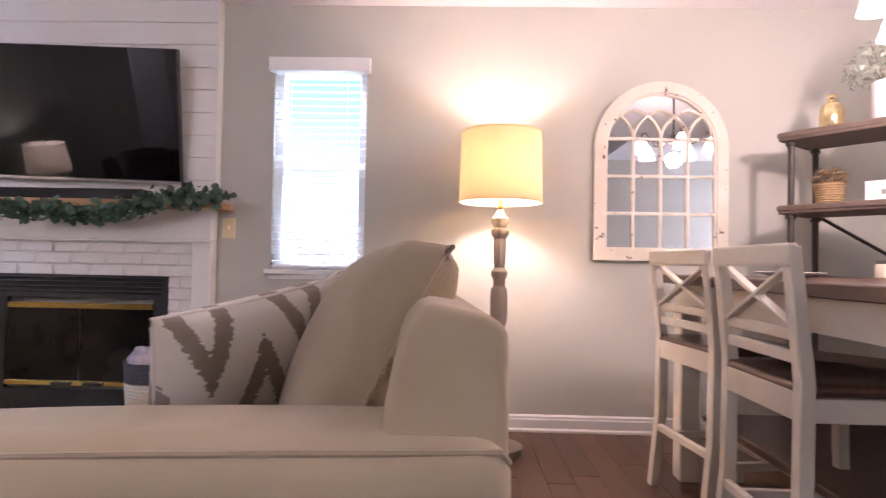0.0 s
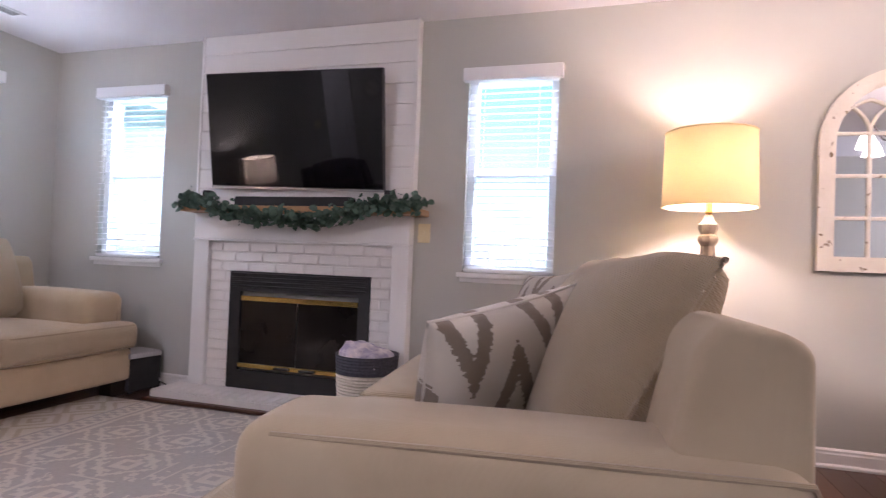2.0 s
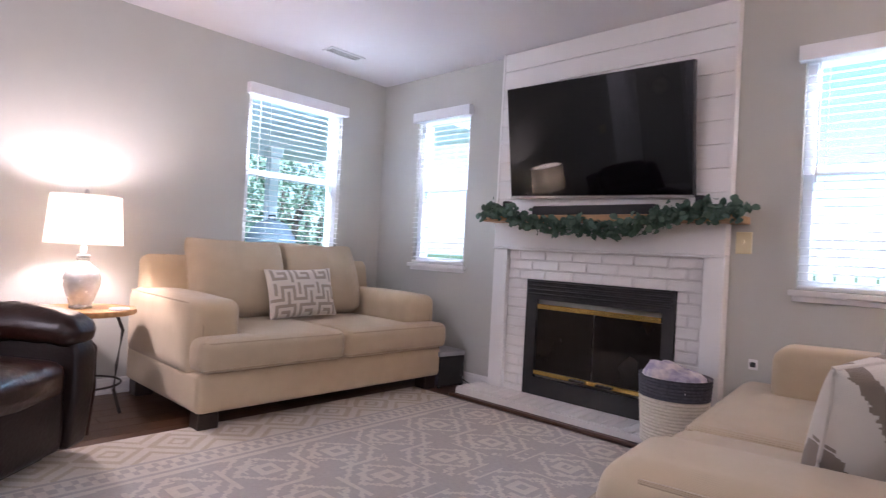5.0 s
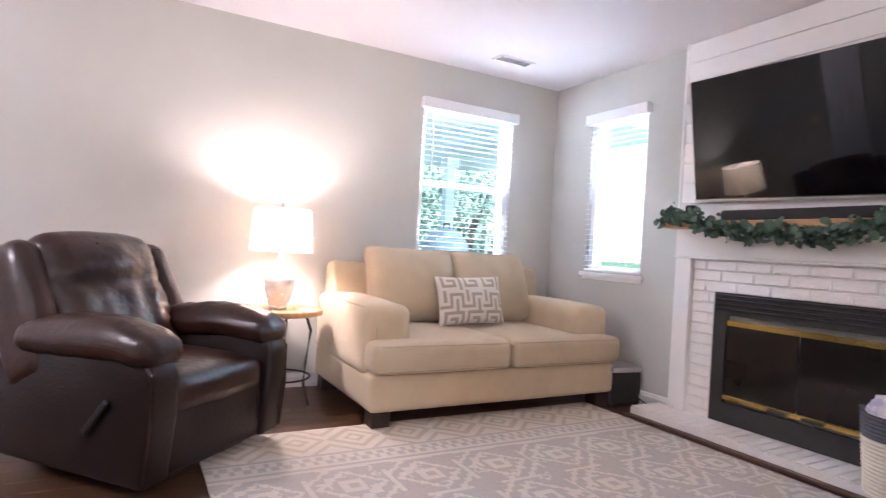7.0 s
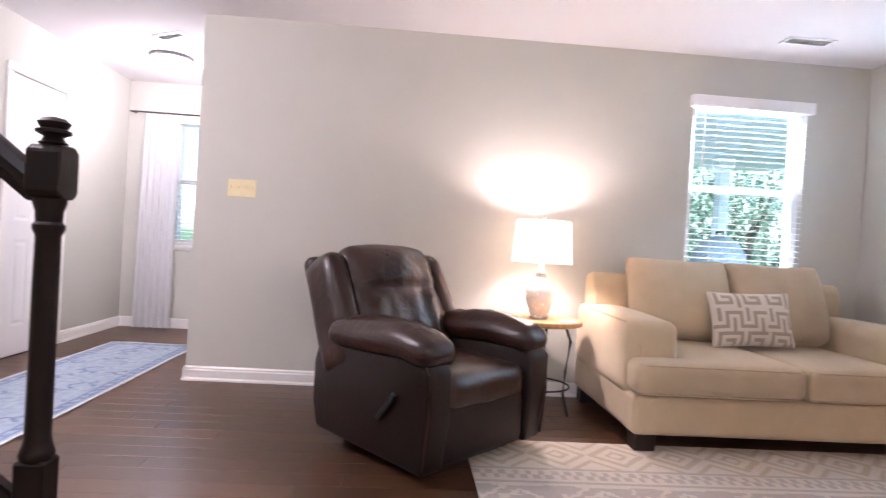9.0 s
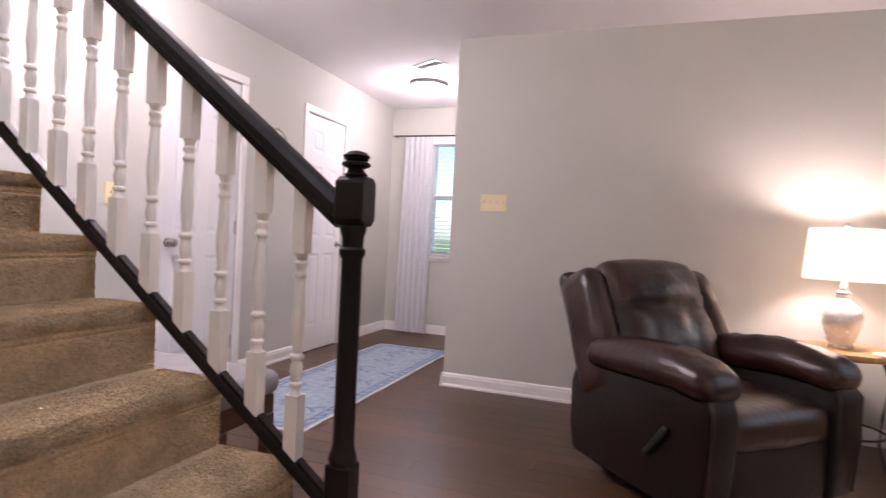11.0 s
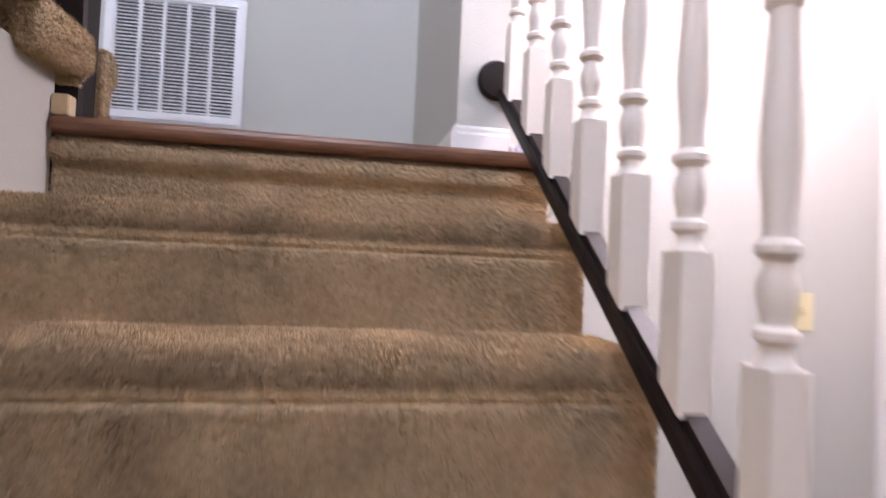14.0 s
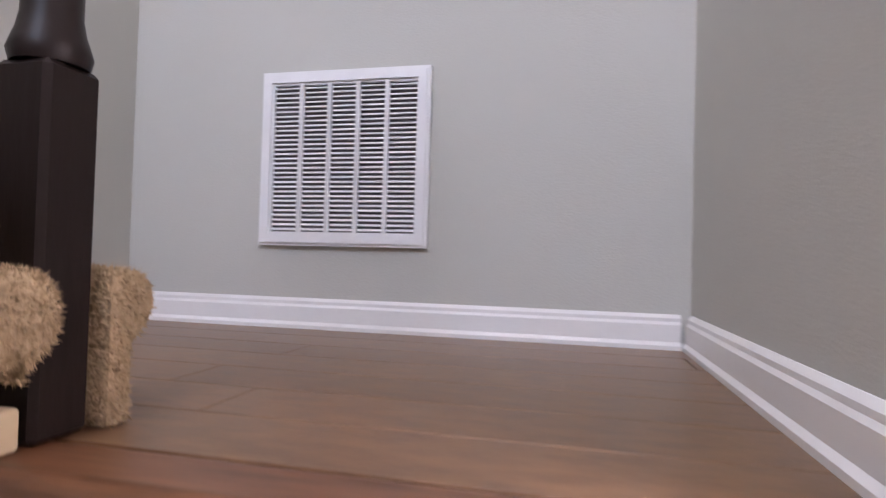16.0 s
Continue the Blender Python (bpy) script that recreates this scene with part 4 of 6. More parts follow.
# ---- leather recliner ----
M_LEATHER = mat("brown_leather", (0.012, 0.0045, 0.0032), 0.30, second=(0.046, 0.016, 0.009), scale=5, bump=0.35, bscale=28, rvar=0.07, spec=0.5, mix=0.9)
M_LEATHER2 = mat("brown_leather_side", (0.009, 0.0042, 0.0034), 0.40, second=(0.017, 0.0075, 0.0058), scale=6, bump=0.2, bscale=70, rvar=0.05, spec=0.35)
RC = thing("recliner", "worn dark brown leather recliner with padded arms", "armchair", pose(-2.97, 0.535, 0, 0, 0, 133))
for k in (-1, 1):
    out = [(-0.40, 0.05), (-0.43, 0.30), (-0.43, 0.47), (-0.40, 0.535), (-0.32, 0.56), (0.25, 0.56), (0.36, 0.52), (0.40, 0.40), (0.40, 0.20), (0.36, 0.07)]
    side = prism(out, k * 0.43, k * 0.29, "x")
    bmesh.ops.bevel(side, geom=side.edges[:], offset=0.025, segments=3, affect="EDGES", profile=0.5, clamp_overlap=True)
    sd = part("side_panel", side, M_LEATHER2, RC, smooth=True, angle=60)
    part("front_welt", tube([(k * 0.425, -0.405, 0.08), (k * 0.43, -0.425, 0.30), (k * 0.43, -0.42, 0.48), (k * 0.425, -0.36, 0.545)], 0.006, 6), M_LEATHER, sd)
    pad = rbox(0.212, 0.69, 0.135, 0.062, 7, 0.035, 0.01)
    for v in pad.verts:
        v.co.z += 0.012 * noise.noise(v.co * 14 + Vector((k * 5, 0, 0))) + -0.16 * max(0, -v.co.y - 0.14) + 0.006 * math.sin(v.co.y * 70) * max(0, -v.co.y - 0.1)
    part("arm_pad", pad, M_LEATHER, RC, smooth=True).matrix_basis = pose(k * 0.355, -0.07, 0.572, -3, 0, 0)
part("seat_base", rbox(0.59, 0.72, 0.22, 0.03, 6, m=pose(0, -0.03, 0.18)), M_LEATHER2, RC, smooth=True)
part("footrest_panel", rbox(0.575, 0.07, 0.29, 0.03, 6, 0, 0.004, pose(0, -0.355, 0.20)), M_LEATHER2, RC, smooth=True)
_sc = rbox(0.575, 0.66, 0.17, 0.06, 7, 0.03, 0.01)
for v in _sc.verts:
    v.co.z += 0.008 * noise.noise(v.co * 9)
part("seat_cushion", _sc, M_LEATHER, RC, smooth=True).matrix_basis = pose(0, -0.07, 0.365)
_bc = rbox(0.60, 0.20, 0.65, 0.085, 12, 0.03, 0.02)
for v in _bc.verts:
    crease = math.exp(-((v.co.z - 0.06) / 0.035) ** 2)
    if v.co.y < 0:
        v.co.y += 0.022 * crease - 0.035 * math.exp(-((v.co.z - 0.2) / 0.12) ** 2) * (1 - (v.co.x / 0.26) ** 2)
        low = 1 / (1 + math.exp((v.co.z - 0.04) / 0.03))
        v.co.y += 0.016 * low * noise.noise(Vector((v.co.x * 13, 2.0, v.co.z * 4)))
        v.co.y += 0.008 * math.exp(-((abs(v.co.x) - 0.25) / 0.03) ** 2) * math.sin(v.co.z * 95)
    v.co.x *= 1.0 + 0.10 * v.co.z
    v.co += Vector((0, 0.008 * noise.noise(v.co * 11 + Vector((4, 1, 0))), 0))
part("back_cushion", _bc, M_LEATHER, RC, smooth=True).matrix_basis = pose(0, 0.30, 0.665, -27, 0, 0)
for k in (-1, 1):
    wg = rbox(0.145, 0.24, 0.60, 0.06, 6, 0.02, 0.01)
    for v in wg.verts:
        v.co.x += 0.006 * noise.noise(v.co * 13)
    part("back_wing", wg, M_LEATHER, RC, smooth=True).matrix_basis = pose(k * 0.355, 0.335, 0.635, -28, k * -3, 0)
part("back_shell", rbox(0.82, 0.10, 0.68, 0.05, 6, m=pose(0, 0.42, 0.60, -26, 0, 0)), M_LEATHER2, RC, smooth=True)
part("base_frame", bbox(-0.30, -0.30, 0.0, 0.30, 0.30, 0.07, 0.01), M_BLACK, RC)
part("recline_lever", bbox(-0.009, -0.085, -0.013, 0.009, 0.085, 0.013, 0.005, m=pose(-0.445, -0.18, 0.30, -52, 0, 0)), M_BLACK, RC)

# ---- side table and lamps ----
M_OAK = mat("honey_oak", (0.40, 0.20, 0.07), 0.4, second=(0.52, 0.29, 0.12), scale=5, stretch=(1, 9, 1), bump=0.08, bscale=30)
M_IRON = mat("dark_iron", (0.03, 0.024, 0.02), 0.5, second=(0.05, 0.04, 0.034), scale=20, bump=0.1, bscale=60)
ST = thing("side_table", "round honey oak side table on curved iron legs", "table", pose(-3.66, 1.275, 0))
part("tabletop", lathe([(0.235, 0.548), (0.25, 0.553), (0.252, 0.562), (0.252, 0.572), (0.247, 0.58)], 36), M_OAK, ST, smooth=True)
for i in range(3):
    a = radians(38 + 120 * i)
    c, s = math.cos(a), math.sin(a)
    part("leg", tube([(0.19 * c, 0.19 * s, 0.545), (0.225 * c, 0.225 * s, 0.47), (0.20 * c, 0.20 * s, 0.28), (0.19 * c, 0.19 * s, 0.14), (0.235 * c, 0.235 * s, 0.012)], 0.009, 8), M_IRON, ST, smooth=True)
part("ring", tube([(0.192 * math.cos(i * math.pi / 12), 0.192 * math.sin(i * math.pi / 12), 0.16) for i in range(24)], 0.006, 6, closed=True), M_IRON, ST)


def shade_material(name, colour, glow, power):
    """Lit linen shade: light passes through the cloth."""
    m = bpy.data.materials.new(name)
    m.use_nodes = True
    nt = m.node_tree
    nt.nodes.remove(nt.nodes["Principled BSDF"])
    d, t, mx, e, ad = (nt.nodes.new(k) for k in ("ShaderNodeBsdfDiffuse", "ShaderNodeBsdfTranslucent", "ShaderNodeMixShader", "ShaderNodeTexNoise", "ShaderNodeMixRGB"))
    ad.inputs[1].default_value, ad.inputs[2].default_value = (*colour, 1), (*[c * 0.88 for c in colour], 1)
    e.inputs["Scale"].default_value = 90
    nt.links.new(e.outputs["Fac"], ad.inputs[0])
    nt.links.new(ad.outputs[0], d.inputs[0])
    nt.links.new(ad.outputs[0], t.inputs[0])
    mx.inputs[0].default_value = glow
    nt.links.new(d.outputs[0], mx.inputs[1])
    nt.links.new(t.outputs[0], mx.inputs[2])
    nt.links.new(mx.outputs[0], nt.nodes["Material Output"].inputs[0])
    return m


def drum(r0, r1, z0, z1, n=40):
    """An open drum shade with a thin wall."""
    bm = bmesh.new()
    rings = []
    for r, z in ((r0, z0), (r1, z1), (r1 - 0.003, z1), (r0 - 0.003, z0)):
        rings.append([bm.verts.new((r * math.cos(2 * math.pi * i / n), r * math.sin(2 * math.pi * i / n), z)) for i in range(n)])
    for k in range(4):
        a, b = rings[k], rings[(k + 1) % 4]
        for i in range(n):
            j = (i + 1) % n
            bm.faces.new((a[i], a[j], b[j], b[i]))
    return bm


M_SHADE1 = shade_material("tan_linen_shade", (0.82, 0.71, 0.47), 0.24, 1)
M_SHADE2 = shade_material("white_linen_shade", (0.88, 0.82, 0.74), 0.5, 1)
M_GREYWOOD = mat("greywashed_wood", (0.20, 0.16, 0.13), 0.7, second=(0.32, 0.27, 0.23), scale=9, stretch=(3, 3, 0.5), bump=0.25, bscale=40, mix=0.9)
M_BULB = mat("lit_bulb", (1, 0.95, 0.85), 0.3, emit=(1.0, 0.82, 0.6), power=6)
FL = thing("floor_lamp", "lit floor lamp with turned grey column and tan drum shade", "lamp", pose(0.585, 3.28, 0) @ Matrix.Diagonal((0.88, 0.88, 0.952, 1)))
part("base", lathe([(0.15, 0.0), (0.155, 0.015), (0.15, 0.035), (0.12, 0.045), (0.07, 0.06), (0.045, 0.085)], 28), M_GREYWOOD, FL, smooth=True)
part("column", lathe([(0.045, 0.085), (0.038, 0.12), (0.03, 0.16), (0.042, 0.19), (0.042, 0.21), (0.03, 0.24), (0.034, 0.40), (0.04, 0.55), (0.046, 0.58), (0.046, 0.61), (0.034, 0.63), (0.034, 0.66),
                      (0.046, 0.69), (0.05, 0.72), (0.05, 0.84), (0.046, 0.87), (0.034, 0.885), (0.034, 0.92), (0.048, 0.945), (0.048, 0.965), (0.030, 0.985), (0.034, 1.02), (0.038, 1.10), (0.036, 1.14),
                      (0.05, 1.16), (0.054, 1.175), (0.05, 1.19), (0.036, 1.20), (0.05, 1.225), (0.05, 1.25), (0.03, 1.27), (0.018, 1.30)], 8), M_GREYWOOD, FL, smooth=True, angle=35)
part("socket", lathe([(0.016, 1.30), (0.02, 1.31), (0.02, 1.38), (0.012, 1.39)], 12), M_BRASS, FL)
_sh = part("shade", drum(0.243, 0.232, 1.335, 1.715), M_SHADE1, FL, "tan linen drum shade", smooth=True)
for z, r in ((1.338, 0.243), (1.712, 0.232)):
    part("rim", tube([(r * math.cos(i * math.pi / 20), r * math.sin(i * math.pi / 20), z) for i in range(40)], 0.004, 6, closed=True), M_SHADE1, _sh)
part("lamp_bulb", lathe([(0.012, 1.39), (0.03, 1.43), (0.032, 1.46), (0.02, 1.49), (0.004, 1.50)], 14), M_BULB, FL, smooth=True).visible_shadow = False
M_MERC = mat("mercury_glass", (0.74, 0.69, 0.60), 0.25, metal=0.35, second=(0.86, 0.83, 0.77), scale=28, bump=0.25, bscale=50, mix=0.5, rvar=0.08)
TL = thing("table_lamp", "lit table lamp with a mercury glass base and white shade", "lamp", pose(-3.67, 1.25, 0.581))
part("body", lathe([(0.055, 0.0), (0.06, 0.012), (0.055, 0.02), (0.065, 0.05), (0.088, 0.12), (0.092, 0.17), (0.075, 0.215), (0.04, 0.245), (0.03, 0.26), (0.036, 0.275)], 28), M_MERC, TL, smooth=True)
part("neck", lathe([(0.03, 0.276), (0.034, 0.29), (0.02, 0.30), (0.016, 0.34), (0.008, 0.35)], 16), M_STEEL, TL, smooth=True)
part("shade", drum(0.192, 0.172, 0.355, 0.622), M_SHADE2, TL, "white linen shade", smooth=True)
part("harp", tube([(0, 0.0, 0.34), (0, 0.05, 0.40), (0, 0.05, 0.52), (0, 0, 0.625)], 0.003, 6), M_STEEL, TL)
part("finial", lathe([(0.004, 0.622), (0.014, 0.635), (0.012, 0.65), (0.004, 0.66)], 12), M_STEEL, TL, smooth=True)
part("lamp_bulb", lathe([(0.012, 0.36), (0.03, 0.42), (0.03, 0.45), (0.004, 0.49)], 12), M_BULB, TL, smooth=True).visible_shadow = False
bulb("floor_lamp_light", 0.585, 3.28, 1.46, 13, 0.05, (1.0, 0.86, 0.72))
bulb("table_lamp_light", -3.67, 1.25, 1.11, 11.5, 0.045, (1.0, 0.92, 0.83))
CO = thing("coaster", "round white coaster on the side table", "coaster", pose(-3.52, 1.40, 0.581))
part("disc", lathe([(0.05, 0.0), (0.052, 0.004), (0.05, 0.009)], 24), M_PLASTIC_WHITE, CO, smooth=True)

# ---- basket with a throw ----
M_ROPE = mat("cream_rope", (0.62, 0.56, 0.46), 0.9, second=(0.70, 0.64, 0.54), scale=60, bump=0.4, bscale=120)
M_ROPE2 = mat("charcoal_rope", (0.055, 0.055, 0.07), 0.9, second=(0.09, 0.09, 0.11), scale=60, bump=0.4, bscale=120)
BK = thing("basket", "cream rope basket with a charcoal rim on the hearth", "basket", pose(-1.185, 3.34, 0.069))


def coils(z0, z1, r0, r1, step=0.017):
    prof = []
    z, n = z0, 0
    while z < z1:
        r = r0 + (r1 - r0) * (z - z0) / (z1 - z0)
        prof += [(r, z), (r + 0.006, z + step * 0.5)]
        z += step
    prof.append((r1, z1))
    return prof


part("body", lathe(coils(0.0, 0.24, 0.155, 0.172), 28), M_ROPE, BK, smooth=True)
_rim = coils(0.241, 0.345, 0.172, 0.178)
part("rim", lathe(_rim + [(0.160, 0.345), (0.155, 0.30)], 28), M_ROPE2, BK, "charcoal rope rim", smooth=True)
M_THROW = mat("patterned_fleece", (0.74, 0.68, 0.68), 0.95, second=(0.36, 0.33, 0.46), scale=16, bump=0.5, bscale=70, mix=0.35)
TH = thing("throw_blanket", "crumpled pale fleece throw stuffed in the basket", "blanket", pose(-1.185, 3.34, 0.385))
_tb = rbox(0.28, 0.28, 0.15, 0.075, 9)
for v in _tb.verts:
    v.co += v.co.normalized() * (0.035 * noise.noise(v.co * 13) + 0.02 * noise.noise(v.co * 30))
    v.co.z += 0.03 * (-v.co.x / 0.14)
part("folds", _tb, M_THROW, TH, smooth=True)

# ---- black boxes in the corner ----
SW = thing("subwoofer", "small black subwoofer with a pale top by the loveseat", "speaker", pose(-2.98, 3.50, 0.0, 0, 0, -8))
part("cabinet", bbox(-0.10, -0.12, 0.012, 0.10, 0.12, 0.235, 0.01, 2), M_BLACK, SW)
part("front_cloth", bbox(-0.088, -0.124, 0.025, 0.088, -0.1205, 0.222), M_ROPE2, SW)
for x in (-0.08, 0.08):
    for y in (-0.1, 0.1):
        part("foot", bbox(x - 0.012, y - 0.012, 0, x + 0.012, y + 0.012, 0.0115), M_BLACK, SW)
RT = thing("router", "flat grey cable box resting on the subwoofer", "router", pose(-2.98, 3.49, 0.236, 0, 0, -8))
part("case", bbox(-0.115, -0.125, 0.0, 0.115, 0.12, 0.035, 0.006, 2), mat("grey_plastic", (0.38, 0.38, 0.40), 0.45, second=(0.44, 0.44, 0.46), scale=12), RT)
part("vent", bbox(-0.09, -0.128, 0.01, 0.09, -0.1255, 0.024), M_BLACK, RT)
FIG = thing("trinket", "small dark bottle standing on the cable box", "bottle", pose(-3.03, 3.46, 0.272))
part("bottle", lathe([(0.02, 0), (0.022, 0.01), (0.022, 0.05), (0.008, 0.07), (0.009, 0.085)], 14), M_DARKGLASS, FIG, smooth=True)
for i in range(3):
    cb = thing("cable", "black power cable lying along the baseboard", "cable", pose(0, 0, 0), group="cables in the corner")
    part("wire", tube([(-2.90 + 0.01 * i, 3.58, 0.10 + 0.02 * i), (-2.84, 3.60 - 0.02 * i, 0.03 + 0.015 * i), (-2.78 + 0.02 * i, 3.57 + 0.015 * i, 0.008), (-2.70, 3.60 + 0.01 * i, 0.05), (-2.645, 3.62, 0.012)], 0.004, 6), (M_BLACK, M_PLASTIC_WHITE, M_BLACK)[i], cb, smooth=True)

# ---- living room rug ----
M_RUG1 = mat("rug_ivory", (0.66, 0.60, 0.53), 0.95, second=(0.72, 0.66, 0.58), scale=60, bump=0.6, bscale=320, spec=0.1)
M_RUG2 = mat("rug_grey", (0.49, 0.445, 0.41), 0.95, second=(0.55, 0.50, 0.46), scale=60, bump=0.6, bscale=320, spec=0.1)
M_RUG3 = mat("rug_tan", (0.53, 0.46, 0.36), 0.95, second=(0.59, 0.51, 0.40), scale=60, bump=0.6, bscale=320, spec=0.1)
RX0, RX1, RY0, RY1 = -3.02, -0.30, 0.735, 3.24


def rug_rule(x, y):
    """0 ivory, 1 grey, 2 tan: a tan lozenge border, a toothed stripe and a field of stepped medallions."""
    d = min(x - RX0, RX1 - x)
    v = y - RY0
    if d < 0.36:
        q = (v % 0.30) / 0.30
        k = abs(q - 0.5) * 2 + abs(d - 0.18) / 0.15
        return 2 if 0.72 < k < 1.0 or 0.22 < k < 0.42 or (k > 1.38 and k < 1.6) else 0
    if d < 0.56:
        e = d - 0.36
        if e < 0.02 or 0.15 < e < 0.17:
            return 1
        if 0.04 < e < 0.13:
            return 1 if (v * 1.0 + (0.03 if e > 0.085 else 0)) % 0.06 < 0.03 else 0
        return 0
    px, py = 0.38, 0.36
    a, b = ((d - 0.56) % px) / px, (v % py) / py
    a = round(a * 24) / 24
    b = round(b * 24) / 24
    k = abs(a - 0.5) + abs(b - 0.5)
    sq = max(abs(a - 0.5), abs(b - 0.5))
    light = (0.34 < k < 0.42) or (sq < 0.13 and sq > 0.07) or (0.47 < sq and k < 0.8) or (0.60 < k < 0.68 and (abs(a - b) < 0.5)) or (0.24 < sq < 0.29 and (a > 0.5) == (b > 0.5))
    light = light or (noise.noise(Vector((x * 11, y * 11, 2))) > 0.36 and (round(a * 15) + round(b * 15)) % 2 == 0)
    return 0 if light else 1


RG = thing("area_rug", "grey and ivory tribal-patterned area rug with tan border", "rug", pose(RX0, RY0, 0.0))
_nx, _ny = 240, 216
_bm = bmesh.new()
_gv = [[_bm.verts.new(((RX1 - RX0) * i / _nx, (RY1 - RY0) * j / _ny, 0.012)) for j in range(_ny + 1)] for i in range(_nx + 1)]
for i in range(_nx):
    for j in range(_ny):
        f = _bm.faces.new((_gv[i][j], _gv[i + 1][j], _gv[i + 1][j + 1], _gv[i][j + 1]))
        f.material_index = rug_rule(RX0 + (RX1 - RX0) * (i + 0.5) / _nx, RY0 + (RY1 - RY0) * (j + 0.5) / _ny)
_pile = part("rug_top", _bm, M_RUG1, RG)
_pile.data.materials.append(M_RUG2)
_pile.data.materials.append(M_RUG3)
part("backing", bbox(0, 0, 0.0015, RX1 - RX0, RY1 - RY0, 0.0105), M_RUG1, RG)
# ---- stair railing ----
M_BALUSTER = mat("white_baluster_paint", (0.76, 0.70, 0.63), 0.4, second=(0.80, 0.74, 0.67), scale=6, bump=0.05, bscale=60)
RAILX = -1.42
RX = lambda y: RAILX - 0.012 + 0.042 * (-0.44 - y) / 1.77
NOSE = lambda y: 0.574 + (-0.80 - y) * 0.80
RAIL = thing("stair_railing", "white turned balusters under a dark-stained handrail with newel post", "railing", pose(RAILX, -0.44, 0))
RAIL.matrix_world = Matrix.Identity(4)


def sloped_bar(y0, y1, off, outline):
    """A bar along the stair's slope, off above the nosing line, with an outline across it (x, height)."""
    bm = bmesh.new()
    rings = [[bm.verts.new((RX(y) + u, y, NOSE(y) + off + v)) for u, v in outline] for y in (y0, y1)]
    n = len(outline)
    for i in range(n):
        bm.faces.new((rings[0][i], rings[0][(i + 1) % n], rings[1][(i + 1) % n], rings[1][i]))
    bm.faces.new(rings[0])
    bm.faces.new(rings[1][::-1])
    bmesh.ops.recalc_face_normals(bm, faces=bm.faces)
    return bm


RY_A, RY_B = -0.47, -2.148
part("shoe_rail", sloped_bar(RY_A, RY_B, 0.016, [(-0.017, 0.006), (0.017, 0.006), (0.018, 0.03), (0.015, 0.04), (-0.015, 0.04), (-0.018, 0.03)]), M_DARKWOOD, RAIL)
part("handrail", sloped_bar(RY_A - 0.01, RY_B, 0.745, [(-0.022, 0.0), (0.022, 0.0), (0.024, 0.022), (0.036, 0.034), (0.036, 0.056), (0.024, 0.078), (0.0, 0.085), (-0.024, 0.078), (-0.036, 0.056), (-0.036, 0.034), (-0.024, 0.022)]), M_DARKWOOD, RAIL, smooth=True, angle=30)
for z in (NOSE(RY_B) + 0.062, NOSE(RY_B) + 0.79):
    part("rosette", lathe([(0.045, 0.0), (0.046, 0.008), (0.040, 0.016), (0.028, 0.018)], 28, pose(-1.372, -2.149, z, -90, 0, 0)), M_DARKWOOD, RAIL, smooth=True)


def baluster_mesh(total):
    """A square-blocked, turned baluster, cut to the slope at both ends."""
    k = 0.80
    hw = 0.0185
    bm = bmesh.new()
    for z0, z1, sl0, sl1 in ((0.0, 0.155, True, False), (total - 0.155, total, False, True)):
        vs = []
        for z, sl in ((z0, sl0), (z1, sl1)):
            for x, y in ((-hw, -hw), (hw, -hw), (hw, hw), (-hw, hw)):
                vs.append(bm.verts.new((x, y, z + (-y * k if sl else 0))))
        for f in ((0, 3, 2, 1), (4, 5, 6, 7), (0, 1, 5, 4), (1, 2, 6, 5), (2, 3, 7, 6), (3, 0, 4, 7)):
            bm.faces.new([vs[i] for i in f])
    t0, t1 = 0.155, total - 0.155
    s = (t1 - t0) / 0.44
    prof = [(0.0200, 0.0), (0.0150, 0.010), (0.0140, 0.016), (0.0140, 0.022), (0.0195, 0.028), (0.0195, 0.036), (0.0140, 0.042), (0.0140, 0.050), (0.0165, 0.060), (0.0185, 0.075), (0.0165, 0.092),
            (0.0135, 0.100), (0.0135, 0.106), (0.0205, 0.114), (0.0205, 0.122), (0.0140, 0.130), (0.0135, 0.150), (0.0185, 0.200), (0.0195, 0.230), (0.0170, 0.280), (0.0140, 0.350), (0.0135, 0.362),
            (0.0185, 0.370), (0.0185, 0.378), (0.0140, 0.385), (0.0140, 0.393), (0.0185, 0.402), (0.0185, 0.410), (0.0130, 0.418), (0.0200, 0.440)]
    t = lathe([(r * 0.9, t0 + z * s) for r, z in prof], 14)
    return join(bm, t)


BAL_H = 0.745 - 0.066
bal = None
for i in range(14):
    y = -0.587 - i * RUN / 2
    if y < RY_B + 0.02:
        break
    if bal is None:
        bal = part("baluster", baluster_mesh(BAL_H), M_BALUSTER, RAIL, smooth=True, angle=35)
        b = bal
    else:
        b = new("baluster", bal.data)
        b.parent = RAIL
    b.location = (RX(y), y, NOSE(y) + 0.065)
    ya, yb = y + 0.0205, min(y + RUN / 2 - 0.0205, RY_A - 0.002)
    part("fillet", sloped_bar(ya, yb, 0.055, [(-0.012, 0.0), (0.012, 0.0), (0.012, 0.016), (-0.012, 0.016)]), M_DARKWOOD, RAIL)


